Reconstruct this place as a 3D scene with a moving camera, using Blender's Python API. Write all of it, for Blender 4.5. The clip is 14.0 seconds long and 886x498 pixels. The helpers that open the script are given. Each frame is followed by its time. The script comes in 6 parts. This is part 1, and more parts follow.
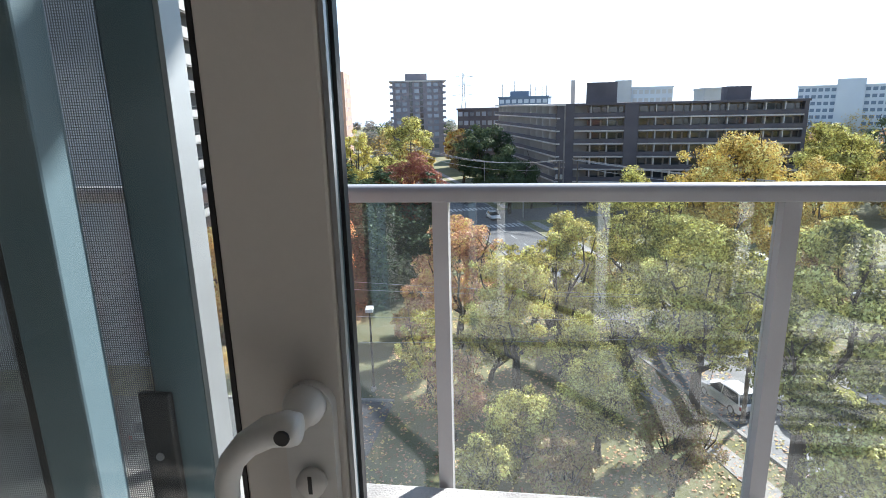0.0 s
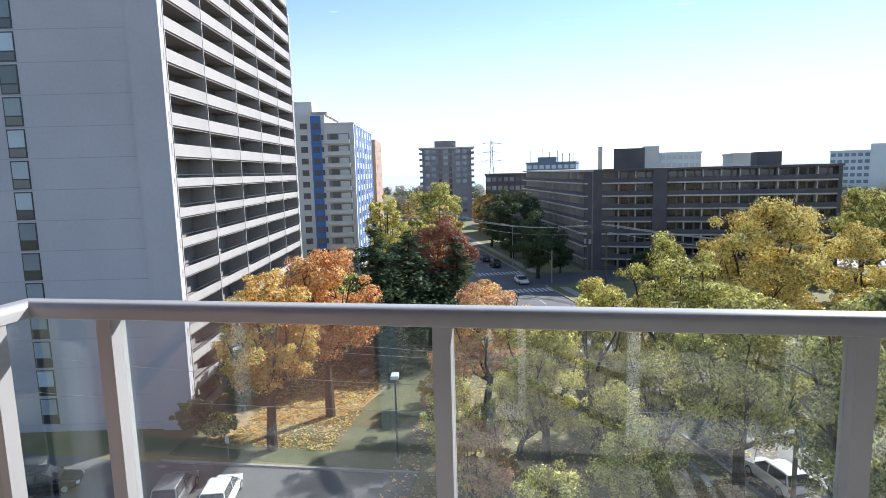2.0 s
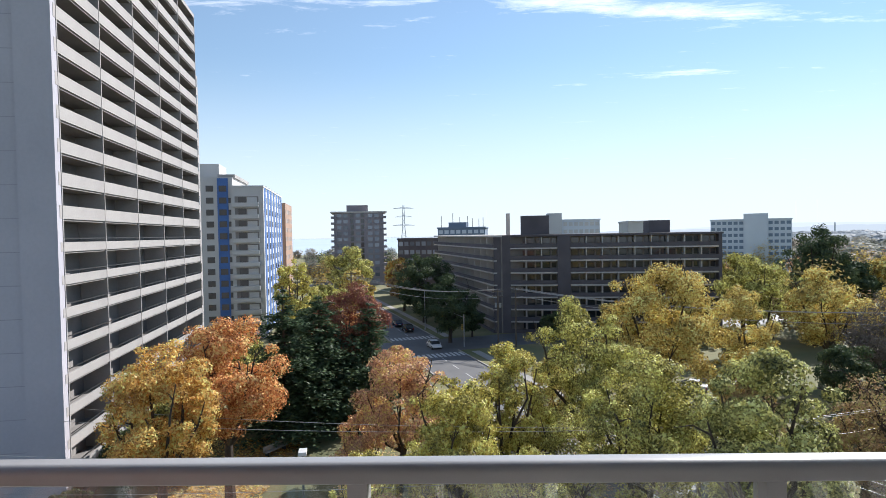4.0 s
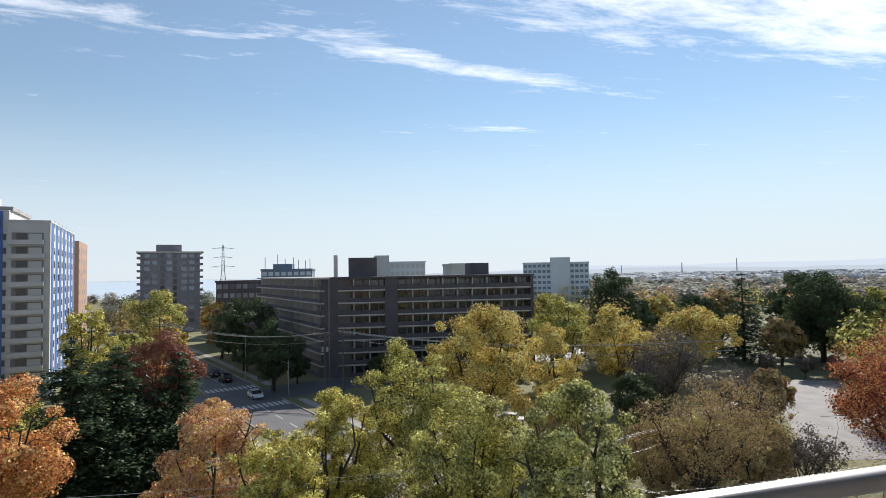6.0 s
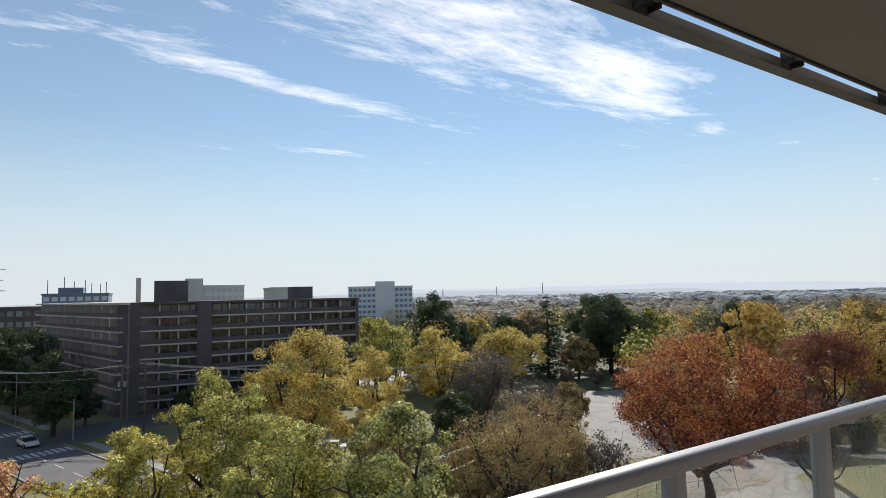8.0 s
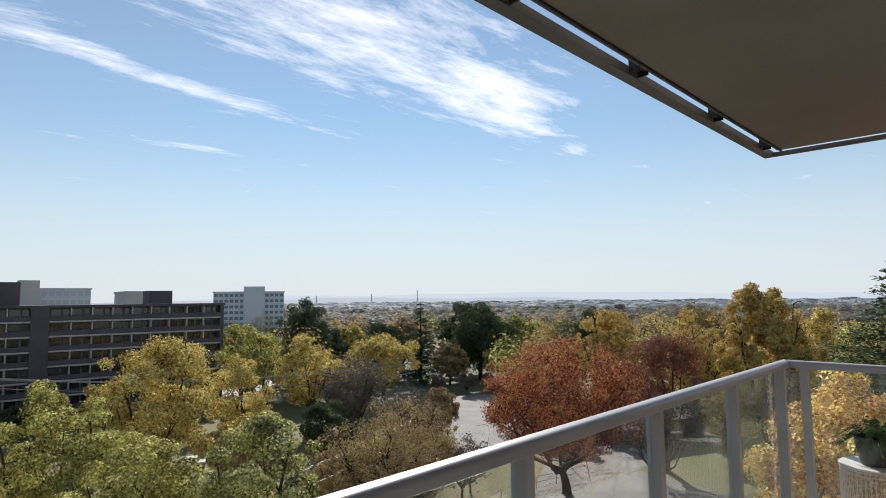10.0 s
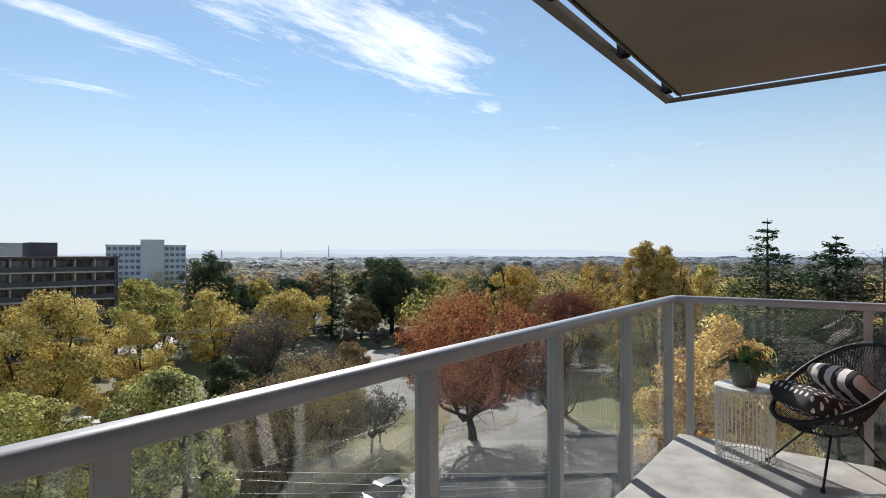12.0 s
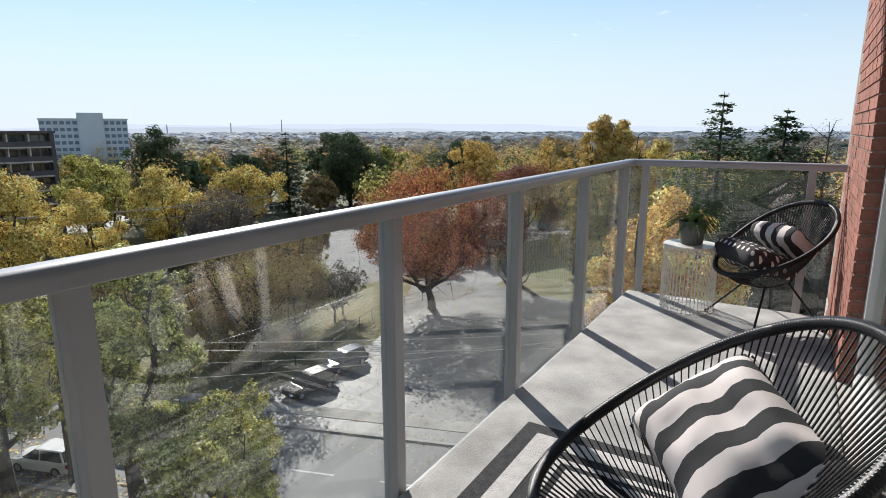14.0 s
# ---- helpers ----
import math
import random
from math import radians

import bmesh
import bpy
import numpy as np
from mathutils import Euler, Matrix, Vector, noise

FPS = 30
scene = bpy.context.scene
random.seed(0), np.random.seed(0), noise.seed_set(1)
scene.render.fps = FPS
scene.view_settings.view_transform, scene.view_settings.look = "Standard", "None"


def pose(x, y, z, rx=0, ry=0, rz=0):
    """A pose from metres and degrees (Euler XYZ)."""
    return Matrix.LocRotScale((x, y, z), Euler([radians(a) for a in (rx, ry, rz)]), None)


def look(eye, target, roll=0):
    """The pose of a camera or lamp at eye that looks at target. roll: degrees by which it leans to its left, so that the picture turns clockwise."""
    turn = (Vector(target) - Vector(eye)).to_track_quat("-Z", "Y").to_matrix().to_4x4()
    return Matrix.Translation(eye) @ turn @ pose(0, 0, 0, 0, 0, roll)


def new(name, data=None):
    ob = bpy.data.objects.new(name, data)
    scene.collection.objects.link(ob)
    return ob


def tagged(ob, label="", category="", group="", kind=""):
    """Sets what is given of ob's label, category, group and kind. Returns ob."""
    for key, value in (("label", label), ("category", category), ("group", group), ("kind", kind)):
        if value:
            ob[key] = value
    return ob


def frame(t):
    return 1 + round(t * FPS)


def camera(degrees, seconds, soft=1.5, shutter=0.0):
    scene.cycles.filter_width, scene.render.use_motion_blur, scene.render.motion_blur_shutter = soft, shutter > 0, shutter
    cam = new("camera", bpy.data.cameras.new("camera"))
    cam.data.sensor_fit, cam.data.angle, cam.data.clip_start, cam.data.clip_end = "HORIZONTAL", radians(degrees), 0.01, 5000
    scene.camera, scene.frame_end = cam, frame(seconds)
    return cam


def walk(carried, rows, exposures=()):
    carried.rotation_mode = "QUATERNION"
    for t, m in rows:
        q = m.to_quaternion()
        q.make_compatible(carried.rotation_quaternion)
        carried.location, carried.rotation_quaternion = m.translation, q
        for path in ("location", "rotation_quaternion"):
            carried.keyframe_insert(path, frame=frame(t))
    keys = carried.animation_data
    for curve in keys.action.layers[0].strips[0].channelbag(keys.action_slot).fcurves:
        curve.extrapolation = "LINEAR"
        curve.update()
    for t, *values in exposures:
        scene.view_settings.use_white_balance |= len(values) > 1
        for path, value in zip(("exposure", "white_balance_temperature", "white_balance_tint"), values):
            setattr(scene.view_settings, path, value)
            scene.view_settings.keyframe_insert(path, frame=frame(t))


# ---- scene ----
cam = camera(75.31, 14.0, soft=0.55)
PATH = [
    (0.0, pose(-5.084, -1.809, 1.314, 75.971, 1.302, 7.157)),
    (0.5, pose(-5.048, -1.752, 1.338, 76.609, 1.541, 9.752)),
    (1.0, pose(-5.054, -1.709, 1.380, 78.155, 1.538, 10.355)),
    (1.5, pose(-5.046, -1.646, 1.411, 80.433, 1.504, 10.381)),
    (2.0, pose(-5.045, -1.527, 1.438, 82.327, 1.467, 9.983)),
    (4.5, pose(-5.069, -1.440, 1.684, 89.689, 0.910, -2.412)),
    (5.0, pose(-5.070, -1.403, 1.697, 90.745, 0.871, -6.614)),
    (5.5, pose(-5.070, -1.366, 1.691, 91.590, 0.860, -11.321)),
    (6.0, pose(-5.066, -1.329, 1.680, 92.343, 0.989, -15.773)),
    (6.5, pose(-5.056, -1.297, 1.669, 93.052, 1.031, -20.249)),
    (7.0, pose(-5.038, -1.278, 1.658, 93.642, 1.043, -25.182)),
    (7.5, pose(-5.012, -1.265, 1.646, 94.140, 0.981, -29.528)),
    (8.0, pose(-4.981, -1.252, 1.632, 94.410, 1.155, -33.045)),
    (8.5, pose(-4.949, -1.242, 1.618, 94.707, 0.901, -36.477)),
    (9.0, pose(-4.921, -1.238, 1.608, 94.872, 0.885, -39.763)),
    (11.5, pose(-4.831, -1.205, 1.431, 92.825, 0.187, -52.331)),
    (12.0, pose(-4.812, -1.197, 1.404, 90.497, 0.127, -54.116)),
    (12.5, pose(-4.795, -1.189, 1.393, 87.759, 0.336, -55.598)),
    (13.0, pose(-4.792, -1.185, 1.356, 84.906, 0.088, -56.779)),
    (13.5, pose(-4.796, -1.179, 1.329, 81.891, 0.046, -57.663)),
    (14.0, pose(-4.804, -1.173, 1.312, 78.165, 0.122, -58.238)),
]
EXPOSURES = [(0.0, 1.42, 5900, 12), (0.5, 1.3, 5900, 12), (1.0, 1.14, 5900, 12), (2.0, 1.02, 5950, 12), (4.3, 0.68, 6150, 12), (5.0, 0.64, 6200, 12), (6.0, 0.42, 6400, 12), (9.0, 0.32, 6550, 12), (11.5, 0.36, 6400, 12), (14.0, 0.52, 6250, 12)]
walk(cam, PATH, EXPOSURES)

# ---- world, sun, exposure ----
SUN_AZ, SUN_EL = 40.0, 33.0          # degrees clockwise from +y, and above the horizon
GROUND = -20.0
world = bpy.data.worlds.new("world")
scene.world = world
world.use_nodes = True
wn, wl = world.node_tree.nodes, world.node_tree.links
bg = wn["Background"]
sky = wn.new("ShaderNodeTexSky")
sky.sky_type, sky.sun_disc = "NISHITA", False
sky.sun_elevation, sky.sun_rotation = radians(SUN_EL), radians(SUN_AZ)
sky.air_density, sky.dust_density, sky.ozone_density, sky.altitude = 1.0, 0.0, 1.2, 0
# thin cirrus: noise stretched on a high plane
tc = wn.new("ShaderNodeTexCoord")
sep = wn.new("ShaderNodeSeparateXYZ")
wl.new(tc.outputs["Generated"], sep.inputs[0])


def wmath(op, a, b=None, c=None):
    n = wn.new("ShaderNodeMath")
    n.operation = op
    for i, v in enumerate((a, b, c)):
        if v is None:
            continue
        if isinstance(v, (int, float)):
            n.inputs[i].default_value = v
        else:
            wl.new(v, n.inputs[i])
    return n.outputs[0]


up = wmath("MAXIMUM", sep.outputs[2], 0.04)
px_, py_ = wmath("DIVIDE", sep.outputs[0], up), wmath("DIVIDE", sep.outputs[1], up)
comb = wn.new("ShaderNodeCombineXYZ")
wl.new(px_, comb.inputs[0]), wl.new(py_, comb.inputs[1])
mp = wn.new("ShaderNodeMapping")
mp.inputs["Rotation"].default_value = (0, 0, radians(-24))
mp.inputs["Scale"].default_value = (0.75, 2.1, 1)
wl.new(comb.outputs[0], mp.inputs[0])
cn = wn.new("ShaderNodeTexNoise")
cn.inputs["Scale"].default_value, cn.inputs["Detail"].default_value = 2.6, 14
cn.inputs["Roughness"].default_value, cn.inputs["Distortion"].default_value = 0.72, 0.3
wl.new(mp.outputs[0], cn.inputs["Vector"])
# a broad bank overhead towards the sun and a few streaks beside it: soft ovals on the plane (x, y, turn, length, width, weight)
bank = None
for bx, by, turn, bl, bw, bk in ((1.35, 1.72, 6, 1.05, 0.40, 0.29), (2.45, 1.85, 25, 0.50, 0.24, 0.25), (0.45, 2.50, 24, 0.60, 0.13, 0.21),
                                 (1.40, 2.73, 11, 0.46, 0.11, 0.25), (1.35, 3.76, -6, 0.50, 0.12, 0.17), (3.40, 2.05, 15, 0.20, 0.09, 0.24),
                                 (-0.85, 2.35, 12, 0.70, 0.20, 0.20)):
    c_, s_ = math.cos(radians(turn)), math.sin(radians(turn))
    dx, dy = wmath("SUBTRACT", px_, bx), wmath("SUBTRACT", py_, by)
    r2 = wmath("ADD", wmath("POWER", wmath("ADD", wmath("MULTIPLY", dx, c_ / bl), wmath("MULTIPLY", dy, s_ / bl)), 2.0),
               wmath("POWER", wmath("ADD", wmath("MULTIPLY", dx, -s_ / bw), wmath("MULTIPLY", dy, c_ / bw)), 2.0))
    one = wmath("MULTIPLY", wmath("EXPONENT", wmath("MULTIPLY", r2, -0.8)), bk)
    bank = one if bank is None else wmath("ADD", bank, one)
cr = wn.new("ShaderNodeMapRange")
cr.inputs["From Min"].default_value, cr.inputs["From Max"].default_value = 0.62, 0.93
wl.new(wmath("ADD", cn.outputs["Fac"], bank), cr.inputs["Value"])
cmix = wn.new("ShaderNodeMix")
cmix.data_type = "RGBA"
cmix.inputs["B"].default_value = (12.0, 12.0, 12.2, 1)
wl.new(wmath("MULTIPLY_ADD", cr.outputs[0], 0.70, 0.05), cmix.inputs["Factor"])
# haze dims the glare low over the horizon
el_f = wn.new("ShaderNodeMapRange")
el_f.interpolation_type = "SMOOTHSTEP"
el_f.inputs["From Min"].default_value, el_f.inputs["From Max"].default_value = -0.02, 0.38
el_f.inputs["To Min"].default_value, el_f.inputs["To Max"].default_value = 0.80, 1.0
wl.new(sep.outputs[2], el_f.inputs["Value"])
dim = wn.new("ShaderNodeVectorMath")
dim.operation = "SCALE"
wl.new(sky.outputs[0], dim.inputs[0]), wl.new(el_f.outputs[0], dim.inputs["Scale"])
tone = wn.new("ShaderNodeVectorMath")
tone.operation = "MULTIPLY"
tone.inputs[1].default_value = (0.92, 1.0, 0.97)
wl.new(dim.outputs[0], tone.inputs[0])
pale = wn.new("ShaderNodeMix")
pale.data_type = "RGBA"
pale.inputs["B"].default_value = (5.8, 6.6, 7.35, 1)
hz = wn.new("ShaderNodeMapRange")
hz.interpolation_type = "SMOOTHSTEP"
hz.inputs["From Min"].default_value, hz.inputs["From Max"].default_value = 0.0, 0.30
hz.inputs["To Min"].default_value, hz.inputs["To Max"].default_value = 0.88, 0.0
wl.new(sep.outputs[2], hz.inputs["Value"]), wl.new(hz.outputs[0], pale.inputs["Factor"])
wl.new(tone.outputs[0], pale.inputs["A"]), wl.new(pale.outputs["Result"], cmix.inputs["A"])
wl.new(cmix.outputs["Result"], bg.inputs["Color"])
bg.inputs["Strength"].default_value = 0.09

sun = new("sun", bpy.data.lights.new("sun", "SUN"))
sun.data.energy, sun.data.angle, sun.data.color = 5.0, radians(0.53), (1.0, 0.94, 0.85)
saz, sel = radians(SUN_AZ), radians(SUN_EL)
SUN_DIR = Vector((math.sin(saz) * math.cos(sel), math.cos(saz) * math.cos(sel), math.sin(sel)))
sun.matrix_world = look(SUN_DIR * 60, (0, 0, 0))


# ---- materials ----
def mat(name, c1, c2=None, rough=0.6, metal=0.0, scale=3.0, bump=0.1, fine=60.0, stretch=(1, 1, 1), spec=0.5, dirt=0.0, per_object=0.0):
    """A surface with a broad and a fine noise in its colour, and a fine bump."""
    m = bpy.data.materials.new(name)
    m.use_nodes = True
    n, l = m.node_tree.nodes, m.node_tree.links
    b = n["Principled BSDF"]
    b.inputs["Roughness"].default_value, b.inputs["Metallic"].default_value = rough, metal
    b.inputs["Specular IOR Level"].default_value = spec
    c2 = c2 or tuple(v * 0.8 for v in c1)
    co = n.new("ShaderNodeTexCoord")
    ma = n.new("ShaderNodeMapping")
    ma.inputs["Scale"].default_value = stretch
    l.new(co.outputs["Object"], ma.inputs[0])
    n1, n2 = n.new("ShaderNodeTexNoise"), n.new("ShaderNodeTexNoise")
    n1.inputs["Scale"].default_value, n1.inputs["Detail"].default_value = scale, 5
    n2.inputs["Scale"].default_value, n2.inputs["Detail"].default_value = fine, 3
    l.new(ma.outputs[0], n1.inputs["Vector"]), l.new(ma.outputs[0], n2.inputs["Vector"])
    av = n.new("ShaderNodeMath")
    av.operation = "MULTIPLY_ADD"
    l.new(n2.outputs["Fac"], av.inputs[0])
    av.inputs[1].default_value = 0.35
    l.new(n1.outputs["Fac"], av.inputs[2])
    mr = n.new("ShaderNodeMapRange")
    mr.inputs["From Min"].default_value, mr.inputs["From Max"].default_value = 0.48, 0.88
    l.new(av.outputs[0], mr.inputs["Value"])
    mx = n.new("ShaderNodeMix")
    mx.data_type = "RGBA"
    mx.inputs["A"].default_value, mx.inputs["B"].default_value = (*c1, 1), (*c2, 1)
    l.new(mr.outputs[0], mx.inputs["Factor"])
    out = mx.outputs["Result"]
    if per_object:
        oi = n.new("ShaderNodeObjectInfo")
        hs = n.new("ShaderNodeHueSaturation")
        rr = n.new("ShaderNodeMapRange")
        rr.inputs["To Min"].default_value, rr.inputs["To Max"].default_value = 1 - per_object, 1 + per_object
        l.new(oi.outputs["Random"], rr.inputs["Value"]), l.new(rr.outputs[0], hs.inputs["Value"])
        l.new(out, hs.inputs["Color"])
        out = hs.outputs["Color"]
    l.new(out, b.inputs["Base Color"])
    if bump:
        bu = n.new("ShaderNodeBump")
        bu.inputs["Strength"].default_value, bu.inputs["Distance"].default_value = bump, 0.02
        l.new(n2.outputs["Fac"], bu.inputs["Height"]), l.new(bu.outputs[0], b.inputs["Normal"])
    return m


def leaf_mat(name, cols, through_light=0.23):
    """Leaves whose colour changes from leaf to leaf, and through which the sun shines."""
    m = bpy.data.materials.new(name)
    m.use_nodes = True
    n, l = m.node_tree.nodes, m.node_tree.links
    geo, ramp = n.new("ShaderNodeNewGeometry"), n.new("ShaderNodeValToRGB")
    ramp.color_ramp.interpolation = "LINEAR"
    el = ramp.color_ramp.elements
    while len(el) < len(cols):
        el.new(0.5)
    for i, c in enumerate(cols):
        el[i].position, el[i].color = i / (len(cols) - 1), (*c, 1)
    # noise tints whole clumps darker or brighter, imitating shaded gaps and lit tips
    co, no = n.new("ShaderNodeTexCoord"), n.new("ShaderNodeTexNoise")
    no.inputs["Scale"].default_value, no.inputs["Detail"].default_value = 0.75, 2
    l.new(co.outputs["Object"], no.inputs["Vector"])
    clump, both = n.new("ShaderNodeMath"), n.new("ShaderNodeMath")
    clump.operation = both.operation = "MULTIPLY_ADD"
    clump.inputs[1].default_value, clump.inputs[2].default_value = 1.7, -0.68
    both.inputs[1].default_value = 0.85
    l.new(no.outputs["Fac"], clump.inputs[0])
    l.new(geo.outputs["Random Per Island"], both.inputs[0]), l.new(clump.outputs[0], both.inputs[2])
    l.new(both.outputs[0], ramp.inputs[0])
    d, t, mx = n.new("ShaderNodeBsdfDiffuse"), n.new("ShaderNodeBsdfTranslucent"), n.new("ShaderNodeMixShader")
    l.new(ramp.outputs[0], d.inputs[0]), l.new(ramp.outputs[0], t.inputs[0])
    mx.inputs[0].default_value = through_light
    l.new(d.outputs[0], mx.inputs[1]), l.new(t.outputs[0], mx.inputs[2])
    g, m2 = n.new("ShaderNodeBsdfGlossy"), n.new("ShaderNodeMixShader")
    g.inputs["Roughness"].default_value, m2.inputs[0].default_value = 0.5, 0.025
    l.new(mx.outputs[0], m2.inputs[1]), l.new(g.outputs[0], m2.inputs[2])
    l.new(m2.outputs[0], n["Material Output"].inputs[0])
    n.remove(n["Principled BSDF"])
    return m


def glass_mat(name, tint=(0.965, 0.985, 0.975), haze=0.008, shine=0.075):
    m = bpy.data.materials.new(name)
    m.use_nodes = True
    n, l = m.node_tree.nodes, m.node_tree.links
    tr, gl, df = n.new("ShaderNodeBsdfTransparent"), n.new("ShaderNodeBsdfGlossy"), n.new("ShaderNodeBsdfTranslucent")
    tr.inputs[0].default_value = (*tint, 1)
    gl.inputs["Roughness"].default_value = 0.0
    df.inputs[0].default_value = (0.75, 0.78, 0.78, 1)
    lw, p5, ma = n.new("ShaderNodeLayerWeight"), n.new("ShaderNodeMath"), n.new("ShaderNodeMath")
    lw.inputs[0].default_value = 0.5
    p5.operation, ma.operation = "POWER", "MULTIPLY_ADD"
    p5.inputs[1].default_value, ma.inputs[1].default_value, ma.inputs[2].default_value = 5.0, 0.9, shine
    l.new(lw.outputs["Facing"], p5.inputs[0]), l.new(p5.outputs[0], ma.inputs[0])
    a, b = n.new("ShaderNodeMixShader"), n.new("ShaderNodeMixShader")
    l.new(ma.outputs[0], a.inputs[0]), l.new(tr.outputs[0], a.inputs[1]), l.new(gl.outputs[0], a.inputs[2])
    co, no, mr = n.new("ShaderNodeTexCoord"), n.new("ShaderNodeTexNoise"), n.new("ShaderNodeMapRange")
    no.inputs["Scale"].default_value, no.inputs["Detail"].default_value = 3.5, 6
    l.new(co.outputs["Object"], no.inputs["Vector"])
    mr.inputs["From Min"].default_value, mr.inputs["From Max"].default_value = 0.5, 0.75
    mr.inputs["To Min"].default_value, mr.inputs["To Max"].default_value = haze * 0.6, haze * 1.6
    l.new(no.outputs["Fac"], mr.inputs["Value"]), l.new(mr.outputs[0], b.inputs[0])
    l.new(a.outputs[0], b.inputs[1]), l.new(df.outputs[0], b.inputs[2])
    l.new(b.outputs[0], n["Material Output"].inputs[0])
    n.remove(n["Principled BSDF"])
    return m


ALU = mat("grey_aluminium", (0.40, 0.395, 0.40), (0.34, 0.335, 0.34), rough=0.36, metal=0.15, scale=2, bump=0.02, fine=300)
CONCRETE = mat("balcony_concrete", (0.47, 0.462, 0.44), (0.25, 0.245, 0.23), rough=0.9, scale=4.0, bump=0.3, fine=110)
SOFFIT = mat("painted_soffit", (0.265, 0.235, 0.205), (0.215, 0.19, 0.165), rough=0.9, scale=1.2, bump=0.05, fine=90)
GLASS = glass_mat("railing_glass")
CLEAR_GLASS = glass_mat("door_glass", haze=0.002, shine=0.04)
# darker copy of ALU: the shade under the upper rail is in its colour
SHADED_ALU = mat("shaded_grey_aluminium", (0.16, 0.155, 0.15), (0.12, 0.117, 0.113), rough=0.5, metal=0.1, scale=2, bump=0.02, fine=300)
WINDOW = mat("dark_window", (0.035, 0.04, 0.045), (0.06, 0.065, 0.07), rough=0.08, scale=0.3, bump=0, spec=0.7)
BRICK = mat("red_brick", (0.31, 0.125, 0.085), (0.23, 0.092, 0.064), rough=0.9, scale=9, bump=0.4, fine=90, per_object=0.22)
MORTAR = mat("mortar", (0.30, 0.25, 0.215), (0.23, 0.19, 0.165), rough=0.95, scale=8, bump=0.3, fine=120)
WHITE_FRAME = mat("white_frame", (0.62, 0.62, 0.60), (0.55, 0.55, 0.535), rough=0.4, scale=2, bump=0.02, fine=200)
PLASTER = mat("plaster", (0.72, 0.70, 0.67), (0.66, 0.645, 0.62), rough=0.9, scale=1.5, bump=0.04, fine=120)
# floor of the unseen room, kept pale to bounce light onto the door
OAK = mat("grey_oak_floor", (0.50, 0.47, 0.43), (0.42, 0.39, 0.355), rough=0.5, scale=3, stretch=(1, 9, 1), bump=0.1)
BLACK = mat("black_cord", (0.010, 0.010, 0.011), (0.016, 0.016, 0.017), rough=0.42, spec=0.3, scale=6, bump=0.1, fine=200)
# paler than the street's asphalt: low sun glare is put into the colour
DRIVE = mat("sunlit_drive_asphalt", (0.17, 0.168, 0.165), (0.105, 0.104, 0.102), rough=0.6, scale=0.4, bump=0.2, fine=20)
ASPHALT = mat("asphalt", (0.135, 0.135, 0.137), (0.10, 0.10, 0.102), rough=0.7, scale=0.25, bump=0.2, fine=20)
PALE_PAVING = mat("pale_paving", (0.30, 0.29, 0.28), (0.21, 0.205, 0.20), rough=0.9, scale=0.3, bump=0.1, fine=15)
PAVING = mat("pavement_concrete", (0.36, 0.34, 0.31), (0.27, 0.26, 0.24), rough=0.9, scale=0.5, bump=0.1, fine=20)
LINE_WHITE = mat("road_paint", (0.62, 0.62, 0.60), (0.42, 0.42, 0.41), rough=0.8, scale=2, bump=0.05)
BARK = mat("bark", (0.075, 0.058, 0.044), (0.04, 0.032, 0.026), rough=0.95, scale=4, stretch=(1, 1, 0.25), bump=0.5, fine=18)
POLE_WOOD = mat("pole_wood", (0.16, 0.13, 0.10), (0.10, 0.085, 0.07), rough=0.95, scale=3, stretch=(1, 1, 0.1), bump=0.3)
DARK_METAL = mat("dark_metal", (0.06, 0.06, 0.062), (0.045, 0.045, 0.047), rough=0.5, metal=0.5, bump=0.03)
GALVANISED = mat("galvanised_steel", (0.40, 0.41, 0.42), (0.33, 0.34, 0.35), rough=0.5, metal=0.6, bump=0.03)
GREY_JOINT = mat("wall_joint", (0.33, 0.325, 0.36), (0.30, 0.295, 0.33), rough=0.9, bump=0)
DARK_GLASS = mat("dark_balcony_glass", (0.022, 0.024, 0.028), (0.05, 0.05, 0.055), rough=0.3, scale=0.4, bump=0, spec=0.3)
GREY_WALL = mat("grey_concrete_wall", (0.44, 0.43, 0.475), (0.37, 0.365, 0.41), rough=0.9, scale=0.12, bump=0.08, fine=4)
PALE_PANEL = mat("pale_balcony_panel", (0.36, 0.345, 0.335), (0.28, 0.268, 0.26), rough=0.85, scale=0.2, bump=0.05, fine=6)
# balcony back walls and slab undersides: their shade is put into this colour
SHADED_RECESS = mat("shaded_balcony_recess", (0.25, 0.238, 0.232), (0.19, 0.18, 0.175), rough=0.9, scale=0.4, bump=0.05)
WHITE_WALL = mat("white_render", (0.54, 0.54, 0.535), (0.46, 0.46, 0.455), rough=0.85, scale=0.15, bump=0.05, fine=5)
BLUE_PANEL = mat("blue_panel", (0.05, 0.15, 0.42), (0.04, 0.12, 0.34), rough=0.5, scale=0.3, bump=0.02)
GREY_PANE = mat("grey_window_pane", (0.28, 0.30, 0.34), (0.18, 0.20, 0.23), rough=0.15, scale=0.2, bump=0, per_object=0.5)
BROWN_BRICK = mat("brown_brick", (0.13, 0.117, 0.125), (0.095, 0.086, 0.092), rough=0.95, scale=0.3, bump=0.1, fine=12)
# brick of the far tower, paled and tinted to carry the distance haze
HAZE_BRICK = mat("hazed_brick", (0.28, 0.255, 0.27), (0.22, 0.20, 0.215), rough=0.95, scale=0.3, bump=0.1, fine=12)
BEIGE = mat("beige_ledge", (0.58, 0.54, 0.50), (0.47, 0.435, 0.40), rough=0.9, scale=0.4, bump=0.05)
